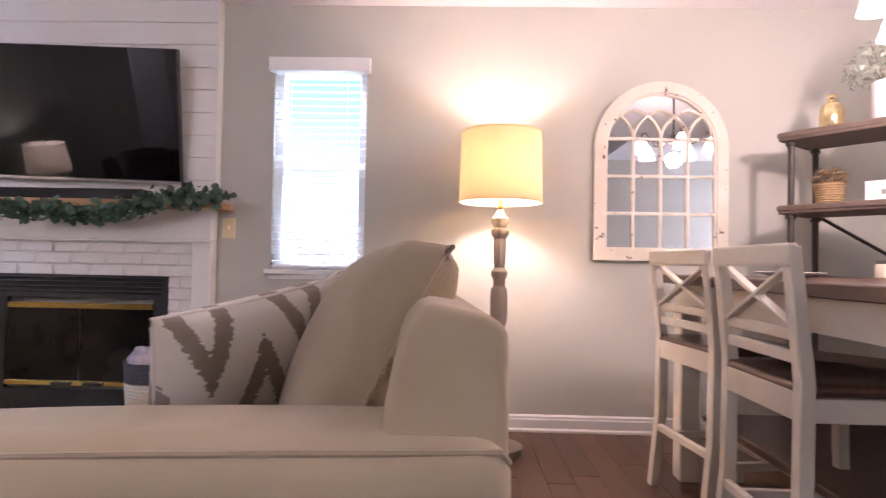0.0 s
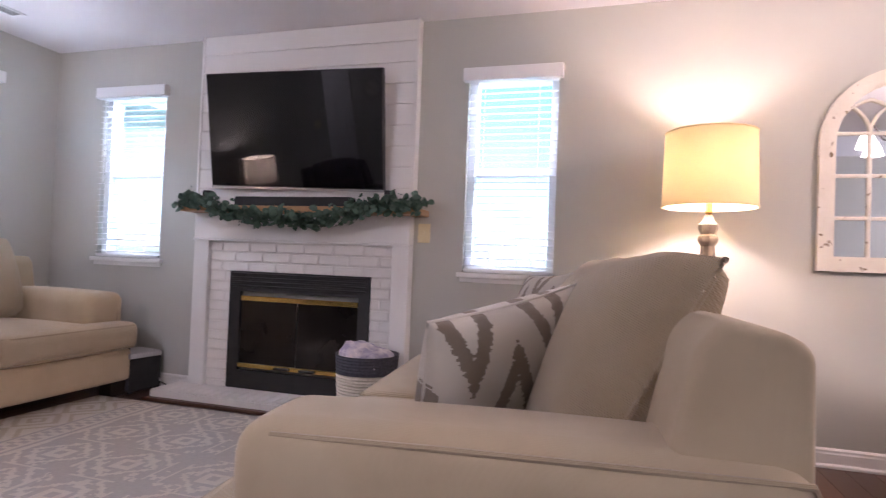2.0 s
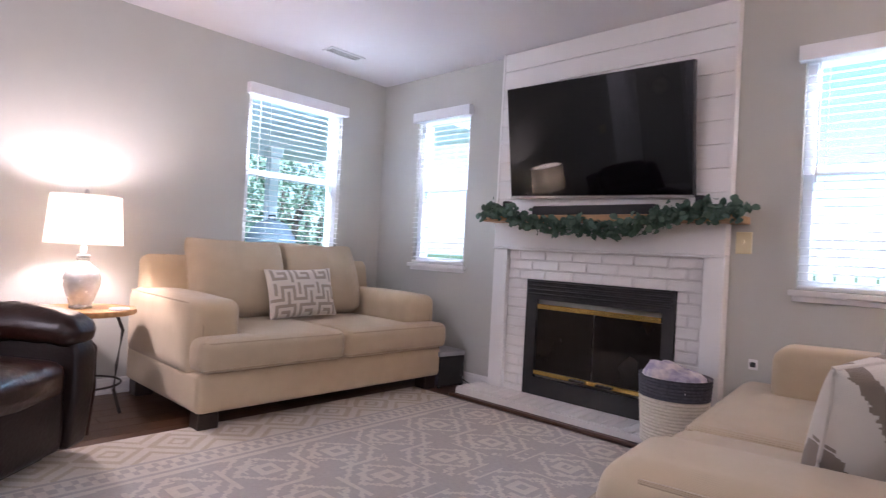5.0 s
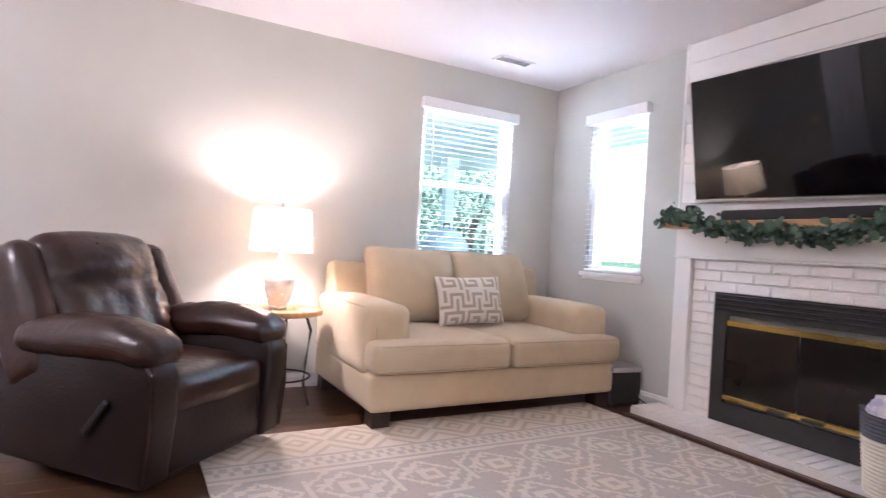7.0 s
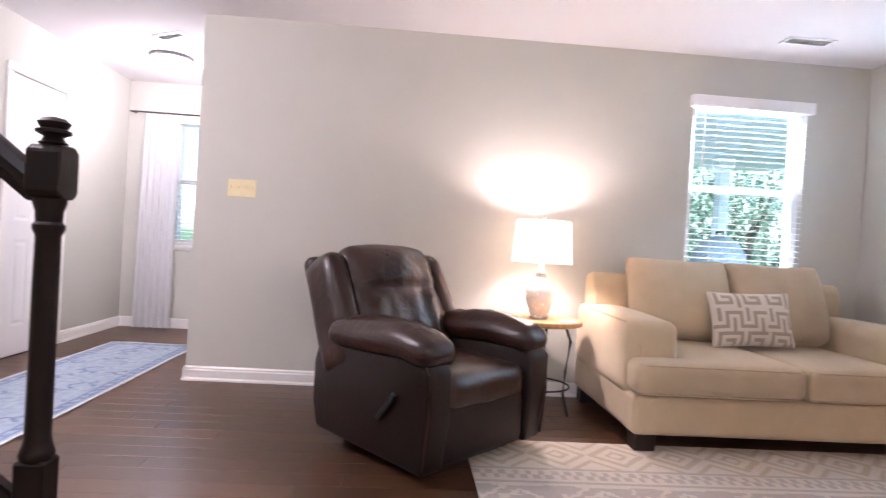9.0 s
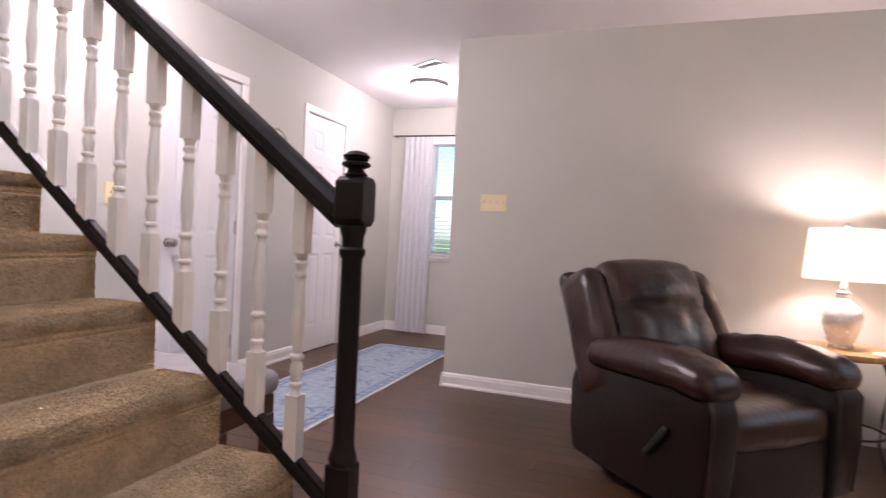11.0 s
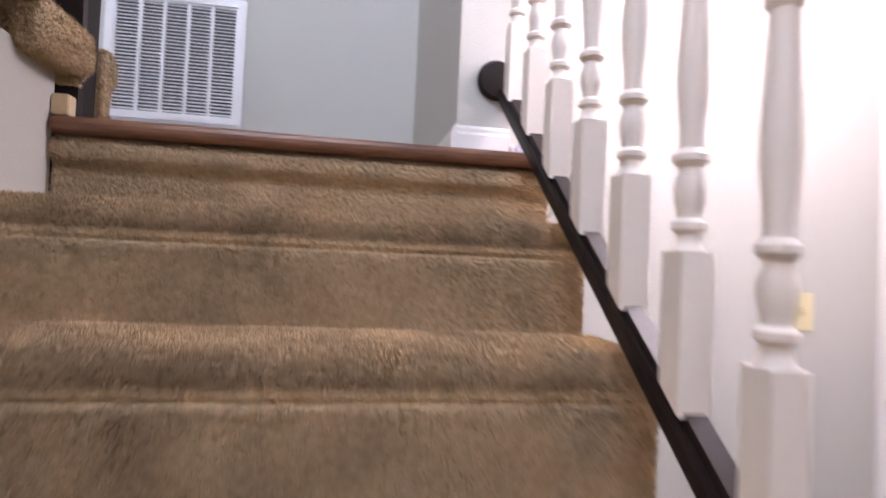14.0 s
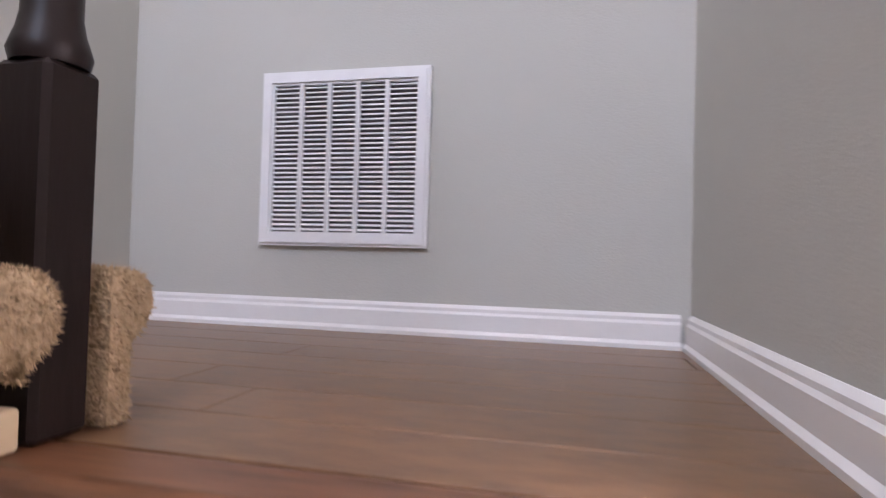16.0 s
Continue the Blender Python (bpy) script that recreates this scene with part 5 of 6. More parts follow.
def newel(name, x, y, z0, ztop, label, base_h=0.42, half=0.034):
    t = thing(name, label, "newel post", pose(x, y, z0))
    h = ztop - z0
    part("base_block", bbox(-half, -half, 0, half, half, base_h, 0.006), M_DARKWOOD, t)
    part("post", lathe([(0.034, base_h), (0.037, base_h + 0.012), (0.034, base_h + 0.022), (0.030, base_h + 0.034), (0.027, base_h + 0.05), (0.0265, h - 0.36), (0.026, h - 0.27), (0.033, h - 0.255), (0.033, h - 0.245), (0.027, h - 0.238), (0.028, h - 0.215), (0.034, h - 0.195), (0.034, h - 0.186)], 20), M_DARKWOOD, t, smooth=True, angle=35)
    tb = prism([(-half - 0.004, h - 0.172), (-half + 0.012, h - 0.186), (half - 0.012, h - 0.186), (half + 0.004, h - 0.172), (half + 0.004, h - 0.078), (half - 0.012, h - 0.064), (-half + 0.012, h - 0.064), (-half - 0.004, h - 0.078)], -half - 0.004, half + 0.006, "y", 0.004)
    part("top_block", tb, M_DARKWOOD, t)
    part("finial", lathe([(0.026, h - 0.064), (0.030, h - 0.058), (0.022, h - 0.05), (0.020, h - 0.044), (0.036, h - 0.036), (0.036, h - 0.03), (0.026, h - 0.026), (0.030, h - 0.02), (0.034, h - 0.012), (0.024, h - 0.003), (0.004, h + 0.002)], 20), M_DARKWOOD, t, smooth=True, angle=50)
    return t


newel("newel_post", -1.42, -0.435, 0.0, 1.255, "dark-stained turned newel post with a ball finial", 0.475)

# ---- upper flight at the landing ----
UP = thing("upper_flight", "upper flight of carpeted stairs turning back from the landing", "staircase", pose(0, 0, 0), kind="structure")
for i in range(6):
    y = -2.20 + i * 0.248
    z = LZ + 0.165 + i * 0.193
    r = 0.034
    low = LZ + 0.003 if i == 0 else z - 0.20
    pts = [(y + 0.30, low), (y + 0.030, low), (y + 0.030, z - 0.08)]
    for k in range(9):
        a = -math.pi / 2 - math.pi * k / 8
        pts.append((y + r + r * math.cos(a), z - r - 0.006 + (r + 0.006) * math.sin(a)))
    pts.append((y + 0.30, z))
    part("step", prism(pts, -0.556 if i else -0.50, 0.195, "x"), M_CARPET, UP, smooth=True)
    if i == 0:
        part("step_end", prism([(-2.139, low), (-2.168, low), (-2.168, z - 0.08), (-2.19, z - 0.06), (-2.20, z - 0.04), (-2.195, z - 0.018), (-2.175, z - 0.002), (-2.139, z)], -0.564, -0.5005, "x"), M_CARPET, UP, smooth=True)
        cap = [(y + 0.15, z - 0.085)] + [(y + 0.15 + 0.03 * (math.cos(-math.pi / 2 - math.pi * k / 8) - 0), z - 0.042 + 0.042 * math.sin(-math.pi / 2 - math.pi * k / 8)) for k in range(9)] + [(y + 0.30, z), (y + 0.30, z - 0.085)]
        part("step_end", prism(cap, -0.572, -0.5005, "x", 0.018, 3), M_CARPET, UP, smooth=True)
newel("landing_post", -0.524, -2.094, LZ + 0.003, LZ + 1.05, "dark-stained square newel post standing on the landing", 0.36, 0.032)
part("wall_stub", bbox(-0.552, LY - 0.01, LZ + 0.003, -0.521, LY + 0.02, LZ + 0.042, 0.003), mat("raw_pine", (0.52, 0.40, 0.25), 0.7, second=(0.60, 0.47, 0.30), scale=9), UP, "unpainted pine block")
def tufts_over(obs, owner, per_area, seed):
    """Loose pile ends spread over the faces of carpeted parts, as one fleece."""
    rng = np.random.default_rng(seed)
    out = []
    for ob in obs:
        me = ob.data
        me.calc_loop_triangles()
        mw = ob.matrix_basis
        for t in me.loop_triangles:
            a, b, c = (np.array(mw @ me.vertices[i].co) for i in t.vertices)
            nrm = np.array(mw.to_3x3() @ t.normal)
            n = rng.poisson(t.area * per_area)
            if not n:
                continue
            u, v = rng.random((n, 1)), rng.random((n, 1))
            u, v = np.where(u + v > 1, 1 - u, u), np.where(u + v > 1, 1 - v, v)
            p = a + u * (b - a) + v * (c - a)
            d = nrm + rng.normal(0, 0.6, (n, 3))
            d /= np.linalg.norm(d, axis=1)[:, None]
            side = np.cross(d, rng.normal(0, 1, (n, 3)))
            side *= (0.0012 / np.linalg.norm(side, axis=1))[:, None]
            out.append(np.stack([p - side, p + side, p + d * rng.uniform(0.004, 0.010, (n, 1))], 1).reshape(-1, 3))
    vs = np.concatenate(out)
    me = bpy.data.meshes.new("carpet_tufts")
    me.from_pydata([tuple(v) for v in vs], [], [(i, i + 1, i + 2) for i in range(0, len(vs), 3)])
    me.materials.append(M_CARPET)
    ob = new("carpet_tufts", me)
    ob.parent = owner
    ob["kind"] = "stuff"


tufts_over([c for c in UP.children if c.name.startswith("step")], UP, 90000, 5)

# ---- return air grille ----
GX0, GX1, GZ0, GZ1 = -0.672, -0.213, 1.744, 2.200
GR = thing("return_air_grille", "white metal return air grille with rows of thin louvres", "vent", pose((GX0 + GX1) / 2, VY, (GZ0 + GZ1) / 2, 0, 0, 180))
gw, gh = (GX1 - GX0) / 2, (GZ1 - GZ0) / 2
_bm = wall_with_holes("y", -0.016, 0.015, -gw, gw, -gh, gh, [(-gw + 0.034, gw - 0.034, -gh + 0.036, gh - 0.036)])
part("frame", _bm, M_PLASTIC_WHITE, GR)
part("outer_lip", wall_with_holes("y", -0.022, 0.0055, -gw + 0.008, gw - 0.008, -gh + 0.008, gh - 0.008, [(-gw + 0.028, gw - 0.028, -gh + 0.03, gh - 0.03)]), M_PLASTIC_WHITE, GR)
part("backing", bbox(-gw + 0.034, -0.004, -gh + 0.036, gw - 0.034, -0.002, gh - 0.036), mat("grey_filter", (0.16, 0.16, 0.17), 0.9, second=(0.22, 0.22, 0.23), scale=30), GR)
for i in range(1, 5):
    x = -gw + 0.034 + i * (2 * gw - 0.068) / 5
    part("mullion", bbox(x - 0.0055, -0.019, -gh + 0.036, x + 0.0055, -0.006, gh - 0.036), M_PLASTIC_WHITE, GR)
gs = None
_ns = 31
for i in range(_ns):
    if gs is None:
        gs = part("slat", bbox(-gw + 0.034, -0.0045, -0.0009, gw - 0.034, 0.0045, 0.0009, m=Matrix.Rotation(radians(38), 4, "X")), M_PLASTIC_WHITE, GR)
        g2 = gs
    else:
        g2 = new("slat", gs.data)
        g2.parent = GR
    g2.location = (0, -0.0105, -gh + 0.043 + i * (2 * gh - 0.086) / (_ns - 1))

# ---- foyer doors ----
def panel_door(name, w, h, m, label, knob_side, casing=True):
    """A white six-panel door in its frame, seen from -y; m is the lower middle of the opening on the wall's face."""
    t = thing(name, label, "door", m, kind="structure")
    part("slab", bbox(-w / 2 + 0.004, 0.012, 0.008, w / 2 - 0.004, 0.047, h - 0.004), M_DOOR, t)
    st, gap = 0.105, 0.09
    pw = (w - 2 * st - gap) / 2
    for k in (-1, 1):
        x0 = k * (gap / 2 + pw / 2)
        for z0, z1 in ((0.22, 0.86), (1.0, 1.62), (1.74, h - 0.12)):
            bm = bmesh.new()
            d = 0.022
            outer = [(x0 - pw / 2, z0), (x0 + pw / 2, z0), (x0 + pw / 2, z1), (x0 - pw / 2, z1)]
            inner = [(x0 - pw / 2 + d, z0 + d), (x0 + pw / 2 - d, z0 + d), (x0 + pw / 2 - d, z1 - d), (x0 - pw / 2 + d, z1 - d)]
            flat = [(x0 - pw / 2 + 2 * d, z0 + 2 * d), (x0 + pw / 2 - 2 * d, z0 + 2 * d), (x0 + pw / 2 - 2 * d, z1 - 2 * d), (x0 - pw / 2 + 2 * d, z1 - 2 * d)]
            rings = [[bm.verts.new((x, y, z)) for x, z in ring] for ring, y in ((outer, 0.012), (outer, 0.005), (inner, 0.0105), (flat, 0.005))]
            for a, b in zip(rings, rings[1:]):
                for i in range(4):
                    bm.faces.new((a[i], a[(i + 1) % 4], b[(i + 1) % 4], b[i]))
            bm.faces.new(rings[-1])
            part("panel", bm, M_DOOR, t)
    rails = bmesh.new()
    xs = [(-w / 2 + 0.004, -gap / 2 - pw), (-gap / 2, gap / 2), (gap / 2 + pw, w / 2 - 0.004)]
    for x0, x1 in xs:
        box(rails, x0, 0.004, 0.008, x1, 0.012, h - 0.004)
    for z0, z1 in ((0.008, 0.22), (0.86, 1.0), (1.62, 1.74), (h - 0.12, h - 0.004)):
        for x0, x1 in ((-gap / 2 - pw, -gap / 2), (gap / 2, gap / 2 + pw)):
            box(rails, x0, 0.004, z0, x1, 0.012, z1)
    part("rails", rails, M_DOOR, t)["kind"] = "stuff"
    kx = knob_side * (w / 2 - 0.065)
    kn = part("door_knob", lathe([(0.028, 0.0), (0.028, 0.006), (0.011, 0.010), (0.011, 0.032), (0.024, 0.04), (0.027, 0.052), (0.022, 0.062), (0.006, 0.065)], 20, pose(kx, 0.004, 0.94, 90, 0, 0)), M_STEEL, t, "brushed nickel knob", smooth=True)
    for z in (0.25, 1.05, 1.85):
        part("hinge", bbox(-knob_side * (w / 2 - 0.006) - 0.012, -0.004, z - 0.045, -knob_side * (w / 2 - 0.006) + 0.004, 0.004, z + 0.045, 0.002), M_STEEL, t)
    c = 0.062
    for a in ((-w / 2 - c, -w / 2 - 0.004), (w / 2 + 0.004, w / 2 + c)):
        part("casing", bbox(a[0], -0.018, 0, a[1], -0.001, h + 0.004, 0.004, 2), M_TRIM, t)
    part("casing", bbox(-w / 2 - c, -0.018, h + 0.005, w / 2 + c, -0.001, h + c, 0.004, 2), M_TRIM, t)
    part("jamb", bbox(-w / 2, 0.048, 0, w / 2, 0.12, h), M_TRIM, t)
    return t


_c, _w, _h, _z = hole_mid(DOOR_C)
panel_door("door_1", _w, _h, pose(_c, SY, 0, 0, 0, 180), "closed white six-panel closet door in the foyer", -1)
_c, _w, _h, _z = hole_mid(DOOR_H)
panel_door("door_2", _w, _h, pose(_c, SY, 0, 0, 0, 180), "closed white six-panel door at the foyer's end", 1)

CL = thing("wall_clock", "round wall clock with a pale grey rim and cream face", "clock", pose(-3.85, SY + 0.002, 1.68, 90, 0, 180))
part("rim", lathe([(0.16, 0.0), (0.165, 0.012), (0.158, 0.03), (0.14, 0.034), (0.128, 0.022)], 36), mat("greywashed_rim", (0.42, 0.42, 0.39), 0.6, second=(0.52, 0.52, 0.49), scale=15), CL, smooth=True)
part("dial", lathe([(0.128, 0.0205), (0.128, 0.0225)], 36), mat("cream_dial", (0.72, 0.68, 0.58), 0.6, second=(0.76, 0.72, 0.62), scale=8), CL)
for i in range(12):
    part("hour_mark", bbox(-0.004, 0.098, 0.0228, 0.004, 0.118, 0.0245, m=Matrix.Rotation(i * math.pi / 6, 4, "Z")), M_BLACK, CL)
part("hour_pointer", bbox(-0.005, -0.01, 0.025, 0.005, 0.065, 0.0265, m=Matrix.Rotation(2.1, 4, "Z")), M_BLACK, CL)
part("minute_pointer", bbox(-0.0035, -0.012, 0.027, 0.0035, 0.10, 0.0285, m=Matrix.Rotation(-0.9, 4, "Z")), M_BLACK, CL)

# flush ceiling lights
M_OPAL = mat("lit_opal_glass", (0.95, 0.93, 0.88), 0.3, emit=(1.0, 0.92, 0.8), power=5)


def flush_light(x, y, z, power, label):
    t = thing("ceiling_light", label, "ceiling light", pose(x, y, z), group="flush ceiling lights")
    part("canopy", lathe([(0.165, -0.03), (0.175, -0.02), (0.17, -0.001)], 32), M_STEEL, t, smooth=True)
    part("diffuser", lathe([(0.01, -0.105), (0.06, -0.10), (0.11, -0.08), (0.15, -0.05), (0.16, -0.031)], 32), M_OPAL, t, smooth=True).visible_shadow = False
    bulb("ceiling_light_bulb", x, y, z - 0.16, power, 0.1, (0.95, 0.97, 1.0))
    return t


flush_light(-5.06, -1.69, H, 12, "lit flush ceiling light with an opal bowl in the foyer")
# unseen twin of the foyer fixture, added as fill for the hall's south wall
flush_light(-2.15, -1.75, H, 25, "added unseen flush ceiling light brightening the hall wall")
# no known fixture here: added out of view to fill the stairwell
flush_light(-0.6, -1.4, H2, 12, "added unseen flush ceiling light filling the stairwell")

# curtains
M_SHEER = shade_material("white_sheer", (0.88, 0.89, 0.92), 0.5, 1)


def curtain(y0, y1, z0, z1, label):
    t = thing("curtain", label, "curtain", pose(FX + 0.09, y0, 0))
    bm = bmesh.new()
    n, rows = 60, 14
    g = []
    for j in range(rows + 1):
        v = j / rows
        row = []
        for i in range(n + 1):
            u = i / n
            wav = 0.030 * math.sin(u * 2 * math.pi * 5.5 + 0.4 * math.sin(v * 3)) * (0.45 + 0.55 * (1 - v))
            row.append(bm.verts.new((wav + 0.02 * (1 - v) ** 2, (y1 - y0) * (u + 0.1 * (0.5 - u) * v), z0 + (z1 - z0) * v)))
        g.append(row)
    for j in range(rows):
        for i in range(n):
            bm.faces.new((g[j][i], g[j][i + 1], g[j + 1][i + 1], g[j + 1][i]))
    part("cloth", bm, M_SHEER, t, smooth=True, angle=180)
    return t


curtain(-2.28, -1.92, 0.012, 2.13, "white sheer curtain hanging to the floor")
curtain(-1.60, -1.36, 0.012, 2.13, "white sheer curtain drawn to the window's other side")
CR = thing("curtain_rod", "slim dark curtain rod above the foyer window", "curtain rod", pose(FX + 0.09, -1.79, 2.14))
part("rod", tube([(0, -0.62, 0), (0, 0.56, 0)], 0.008, 8), M_IRON, CR)
for y in (-0.6, 0.54):
    part("bracket", tube([(-0.088, y, 0.0), (0, y, 0)], 0.006, 6), M_IRON, CR)

# foyer runner
M_RUN1 = mat("runner_blue_grey", (0.19, 0.27, 0.38), 0.95, second=(0.40, 0.45, 0.50), scale=22, bump=0.4, bscale=260, mix=0.8, detail=8)
M_RUN2 = mat("runner_deep_blue", (0.06, 0.10, 0.21), 0.95, second=(0.26, 0.33, 0.44), scale=34, bump=0.4, bscale=260, mix=0.9, detail=8)
M_RUN3 = mat("runner_ivory", (0.55, 0.55, 0.54), 0.95, second=(0.62, 0.62, 0.60), scale=40, bump=0.4, bscale=260)
QX0, QX1, QY0, QY1 = -5.14, -2.69, -2.09, -1.365


def runner_rule(x, y):
    d = min(x - QX0, QX1 - x, y - QY0, QY1 - y)
    if d < 0.018:
        return 2
    if d < 0.115:
        s = (x + y) % 0.09
        return 1 if (0.03 < d < 0.10) and not (0.05 < d < 0.08 and s < 0.045) else 0
    u, v = (x * 7) % 1.0 - 0.5, (y * 7) % 1.0 - 0.5
    if noise.noise(Vector((x * 6, y * 6, 1))) > 0.12 and abs(abs(u) + abs(v) - 0.4) < 0.1:
        return 1
    return 0


FR = thing("runner_rug", "faded blue oriental runner with a bordered field", "rug", pose(QX0, QY0, 0))
_bm = bmesh.new()
_nx, _ny = 150, 46
_gv = [[_bm.verts.new(((QX1 - QX0) * i / _nx, (QY1 - QY0) * j / _ny, 0.008)) for j in range(_ny + 1)] for i in range(_nx + 1)]
for i in range(_nx):
    for j in range(_ny):
        f = _bm.faces.new((_gv[i][j], _gv[i + 1][j], _gv[i + 1][j + 1], _gv[i][j + 1]))
        f.material_index = runner_rule(QX0 + (QX1 - QX0) * (i + 0.5) / _nx, QY0 + (QY1 - QY0) * (j + 0.5) / _ny)
_f = part("field", _bm, M_RUN1, FR)
_f.data.materials.append(M_RUN2)
_f.data.materials.append(M_RUN3)
part("backing", bbox(0, 0, 0.001, QX1 - QX0, QY1 - QY0, 0.007), M_RUN3, FR)

# bench beside the stairs
M_GREYCLOTH = weave_material("grey_cloth", (0.26, 0.25, 0.25), (0.32, 0.31, 0.31), 400, 0.4)
BN = thing("bench", "upholstered grey bench on dark wooden legs beside the stairs", "bench", pose(-1.98, -1.60, 0))
part("cushion", rbox(0.36, 0.95, 0.10, 0.045, 6, 0.015, m=pose(0, 0, 0.43)), M_GREYCLOTH, BN, smooth=True)
part("apron", bbox(-0.16, -0.45, 0.30, 0.16, 0.45, 0.378, 0.004), M_WALNUT, BN)
for x in (-0.14, 0.14):
    for y in (-0.43, 0.43):
        part("leg", bbox(x - 0.022, y - 0.022, 0, x + 0.022, y + 0.022, 0.299, 0.004), M_WALNUT, BN)

# hanging flowers
M_SAGE = mat("sage_leaf", (0.22, 0.25, 0.20), 0.8, second=(0.36, 0.38, 0.33), scale=20)
M_PETAL = mat("pale_petal", (0.78, 0.76, 0.80), 0.7, second=(0.50, 0.42, 0.62), scale=20)
FW = thing("flower_arrangement", "white and lilac flowers with green leaves hung on the wall", "flowers", pose(-1.555, SY + 0.002, 1.545))
_rnd = random.Random(9)
part("holder", bbox(-0.05, 0.0, -0.16, 0.05, 0.06, -0.02, 0.01), M_ROPE, FW)
for nm, mt, cnt, sz in (("foliage", M_SAGE, 90, 0.02), ("blossom", M_PETAL, 190, 0.016)):
    bm = bmesh.new()
    for _ in range(cnt):
        p = Vector((_rnd.gauss(0, 0.045), 0.05 + abs(_rnd.gauss(0, 0.03)), _rnd.gauss(0.0, 0.04)))
        q = Euler((_rnd.uniform(-2, 2), _rnd.uniform(-2, 2), _rnd.uniform(0, 6.3))).to_matrix()
        s = sz * _rnd.uniform(0.6, 1.3)
        bm.faces.new([bm.verts.new(p + q @ Vector(v)) for v in ((-s, 0, 0), (-s * 0.3, -s * 0.5, s * 0.15), (s, 0, 0), (-s * 0.3, s * 0.5, s * 0.15))])
    part(nm, bm, mt, FW)["kind"] = "stuff"

# ---- dining side ----
M_CREAMPAINT = mat("cream_furniture_paint", (0.66, 0.60, 0.51), 0.5, second=(0.74, 0.69, 0.60), scale=8, bump=0.12, bscale=40, mix=0.7)
M_TABLEWOOD = mat("dark_table_wood", (0.055, 0.025, 0.016), 0.35, second=(0.11, 0.052, 0.032), scale=5, stretch=(12, 1.2, 12), bump=0.06, bscale=30, mix=0.8, coat=0.2)


def xback_stool(m, label, grp):
    """A counter stool with an X in its back; it faces +x, its seat's middle over the origin."""
    t = thing("counter_stool", label, "stool", m, group=grp)
    w, d, hs = 0.45, 0.40, 0.66
    st = rbox(d, w - 0.02, 0.035, 0.017, 6, 0.0, m=pose(0.0, 0, hs - 0.017))
    for v in st.verts:
        v.co.z -= 0.010 * (1 - (v.co.y / 0.2) ** 2) * (1 - (v.co.x / 0.2) ** 2) if v.co.z > hs - 0.017 else 0
    part("seat", st, M_TABLEWOOD, t, "dark stained wooden seat", smooth=True)
    for k in (-1, 1):
        y = k * (w / 2 - 0.022)
        part("front_leg", prism([(0.155, hs - 0.036), (0.195, hs - 0.036), (0.205, 0), (0.175, 0)], y - 0.019, y + 0.019, "y", 0.003), M_CREAMPAINT, t)
        part("back_leg", prism([(-0.235, 0.0), (-0.20, 0.0), (-0.165, 0.30), (-0.16, 0.66), (-0.20, 1.02), (-0.235, 1.02), (-0.20, 0.66), (-0.205, 0.30)], y - 0.02, y + 0.02, "y", 0.003), M_CREAMPAINT, t)
        part("side_rail", bbox(-0.162, y - 0.012, hs - 0.10, 0.156, y + 0.012, hs - 0.037, 0.003), M_CREAMPAINT, t)
        part("side_stretcher", bbox(-0.19, y - 0.011, 0.20, 0.178, y + 0.011, 0.232, 0.003), M_CREAMPAINT, t)
    part("front_rail", bbox(0.162, -w / 2 + 0.042, hs - 0.10, 0.188, w / 2 - 0.042, hs - 0.037, 0.003), M_CREAMPAINT, t)
    part("back_rail", bbox(-0.20, -w / 2 + 0.043, hs - 0.10, -0.176, w / 2 - 0.043, hs - 0.02, 0.003), M_CREAMPAINT, t)
    part("foot_bar", bbox(0.172, -w / 2 + 0.042, 0.15, 0.196, w / 2 - 0.042, 0.185, 0.003), M_CREAMPAINT, t)
    part("back_stretcher", bbox(-0.208, -w / 2 + 0.043, 0.24, -0.184, w / 2 - 0.043, 0.27, 0.003), M_CREAMPAINT, t)
    for z in (0.708, 0.768):
        part("back_slat", bbox(-0.198, -w / 2 + 0.043, z, -0.180, w / 2 - 0.043, z + 0.034, 0.003), M_CREAMPAINT, t)
    part("top_rail", bbox(-0.236, -w / 2 + 0.002, 0.965, -0.208, w / 2 - 0.002, 1.028, 0.008, 2), M_CREAMPAINT, t)
    for k in (-1, 1):
        a, b = Vector((-0.197, -k * (w / 2 - 0.045), 0.803)), Vector((-0.216, k * (w / 2 - 0.045), 0.965))
        ax = (b - a)
        q = ax.to_track_quat("Z", "X").to_matrix().to_4x4()
        part("cross_bar", bbox(-0.008 + k * 0.0065, -0.015, 0, 0.006 + k * 0.0065, 0.015, ax.length, 0.003, m=Matrix.Translation(a) @ q), M_CREAMPAINT, t)
    return t


_lab = "cream painted counter stool with an X back and dark seat"
s1 = xback_stool(pose(1.46, 2.06, 0), _lab, "stools round the table")
copy_thing(s1, pose(1.49, 2.73, 0, 0, 0, 8))
copy_thing(s1, pose(2.50, 2.60, 0, 0, 0, 178))
copy_thing(s1, pose(2.50, 2.0, 0, 0, 0, 182))
DT = thing("dining_table", "counter-height dining table with dark top and cream base", "table", pose(1.97, 2.17, 0))
for i in range(6):
    part("top_plank", bbox(-0.66 + i * 0.22, -0.95, 0.885, -0.66 + i * 0.22 + 0.218, 0.95, 0.925, 0.004), M_TABLEWOOD, DT)
part("apron", wall_with_holes("y", -0.85, 0.03, -0.56, 0.56, 0.78, 0.884, []), M_CREAMPAINT, DT)
part("apron", bbox(-0.56, 0.82, 0.78, 0.56, 0.85, 0.884), M_CREAMPAINT, DT)
part("apron", bbox(-0.59, -0.85, 0.78, -0.561, 0.85, 0.884), M_CREAMPAINT, DT)
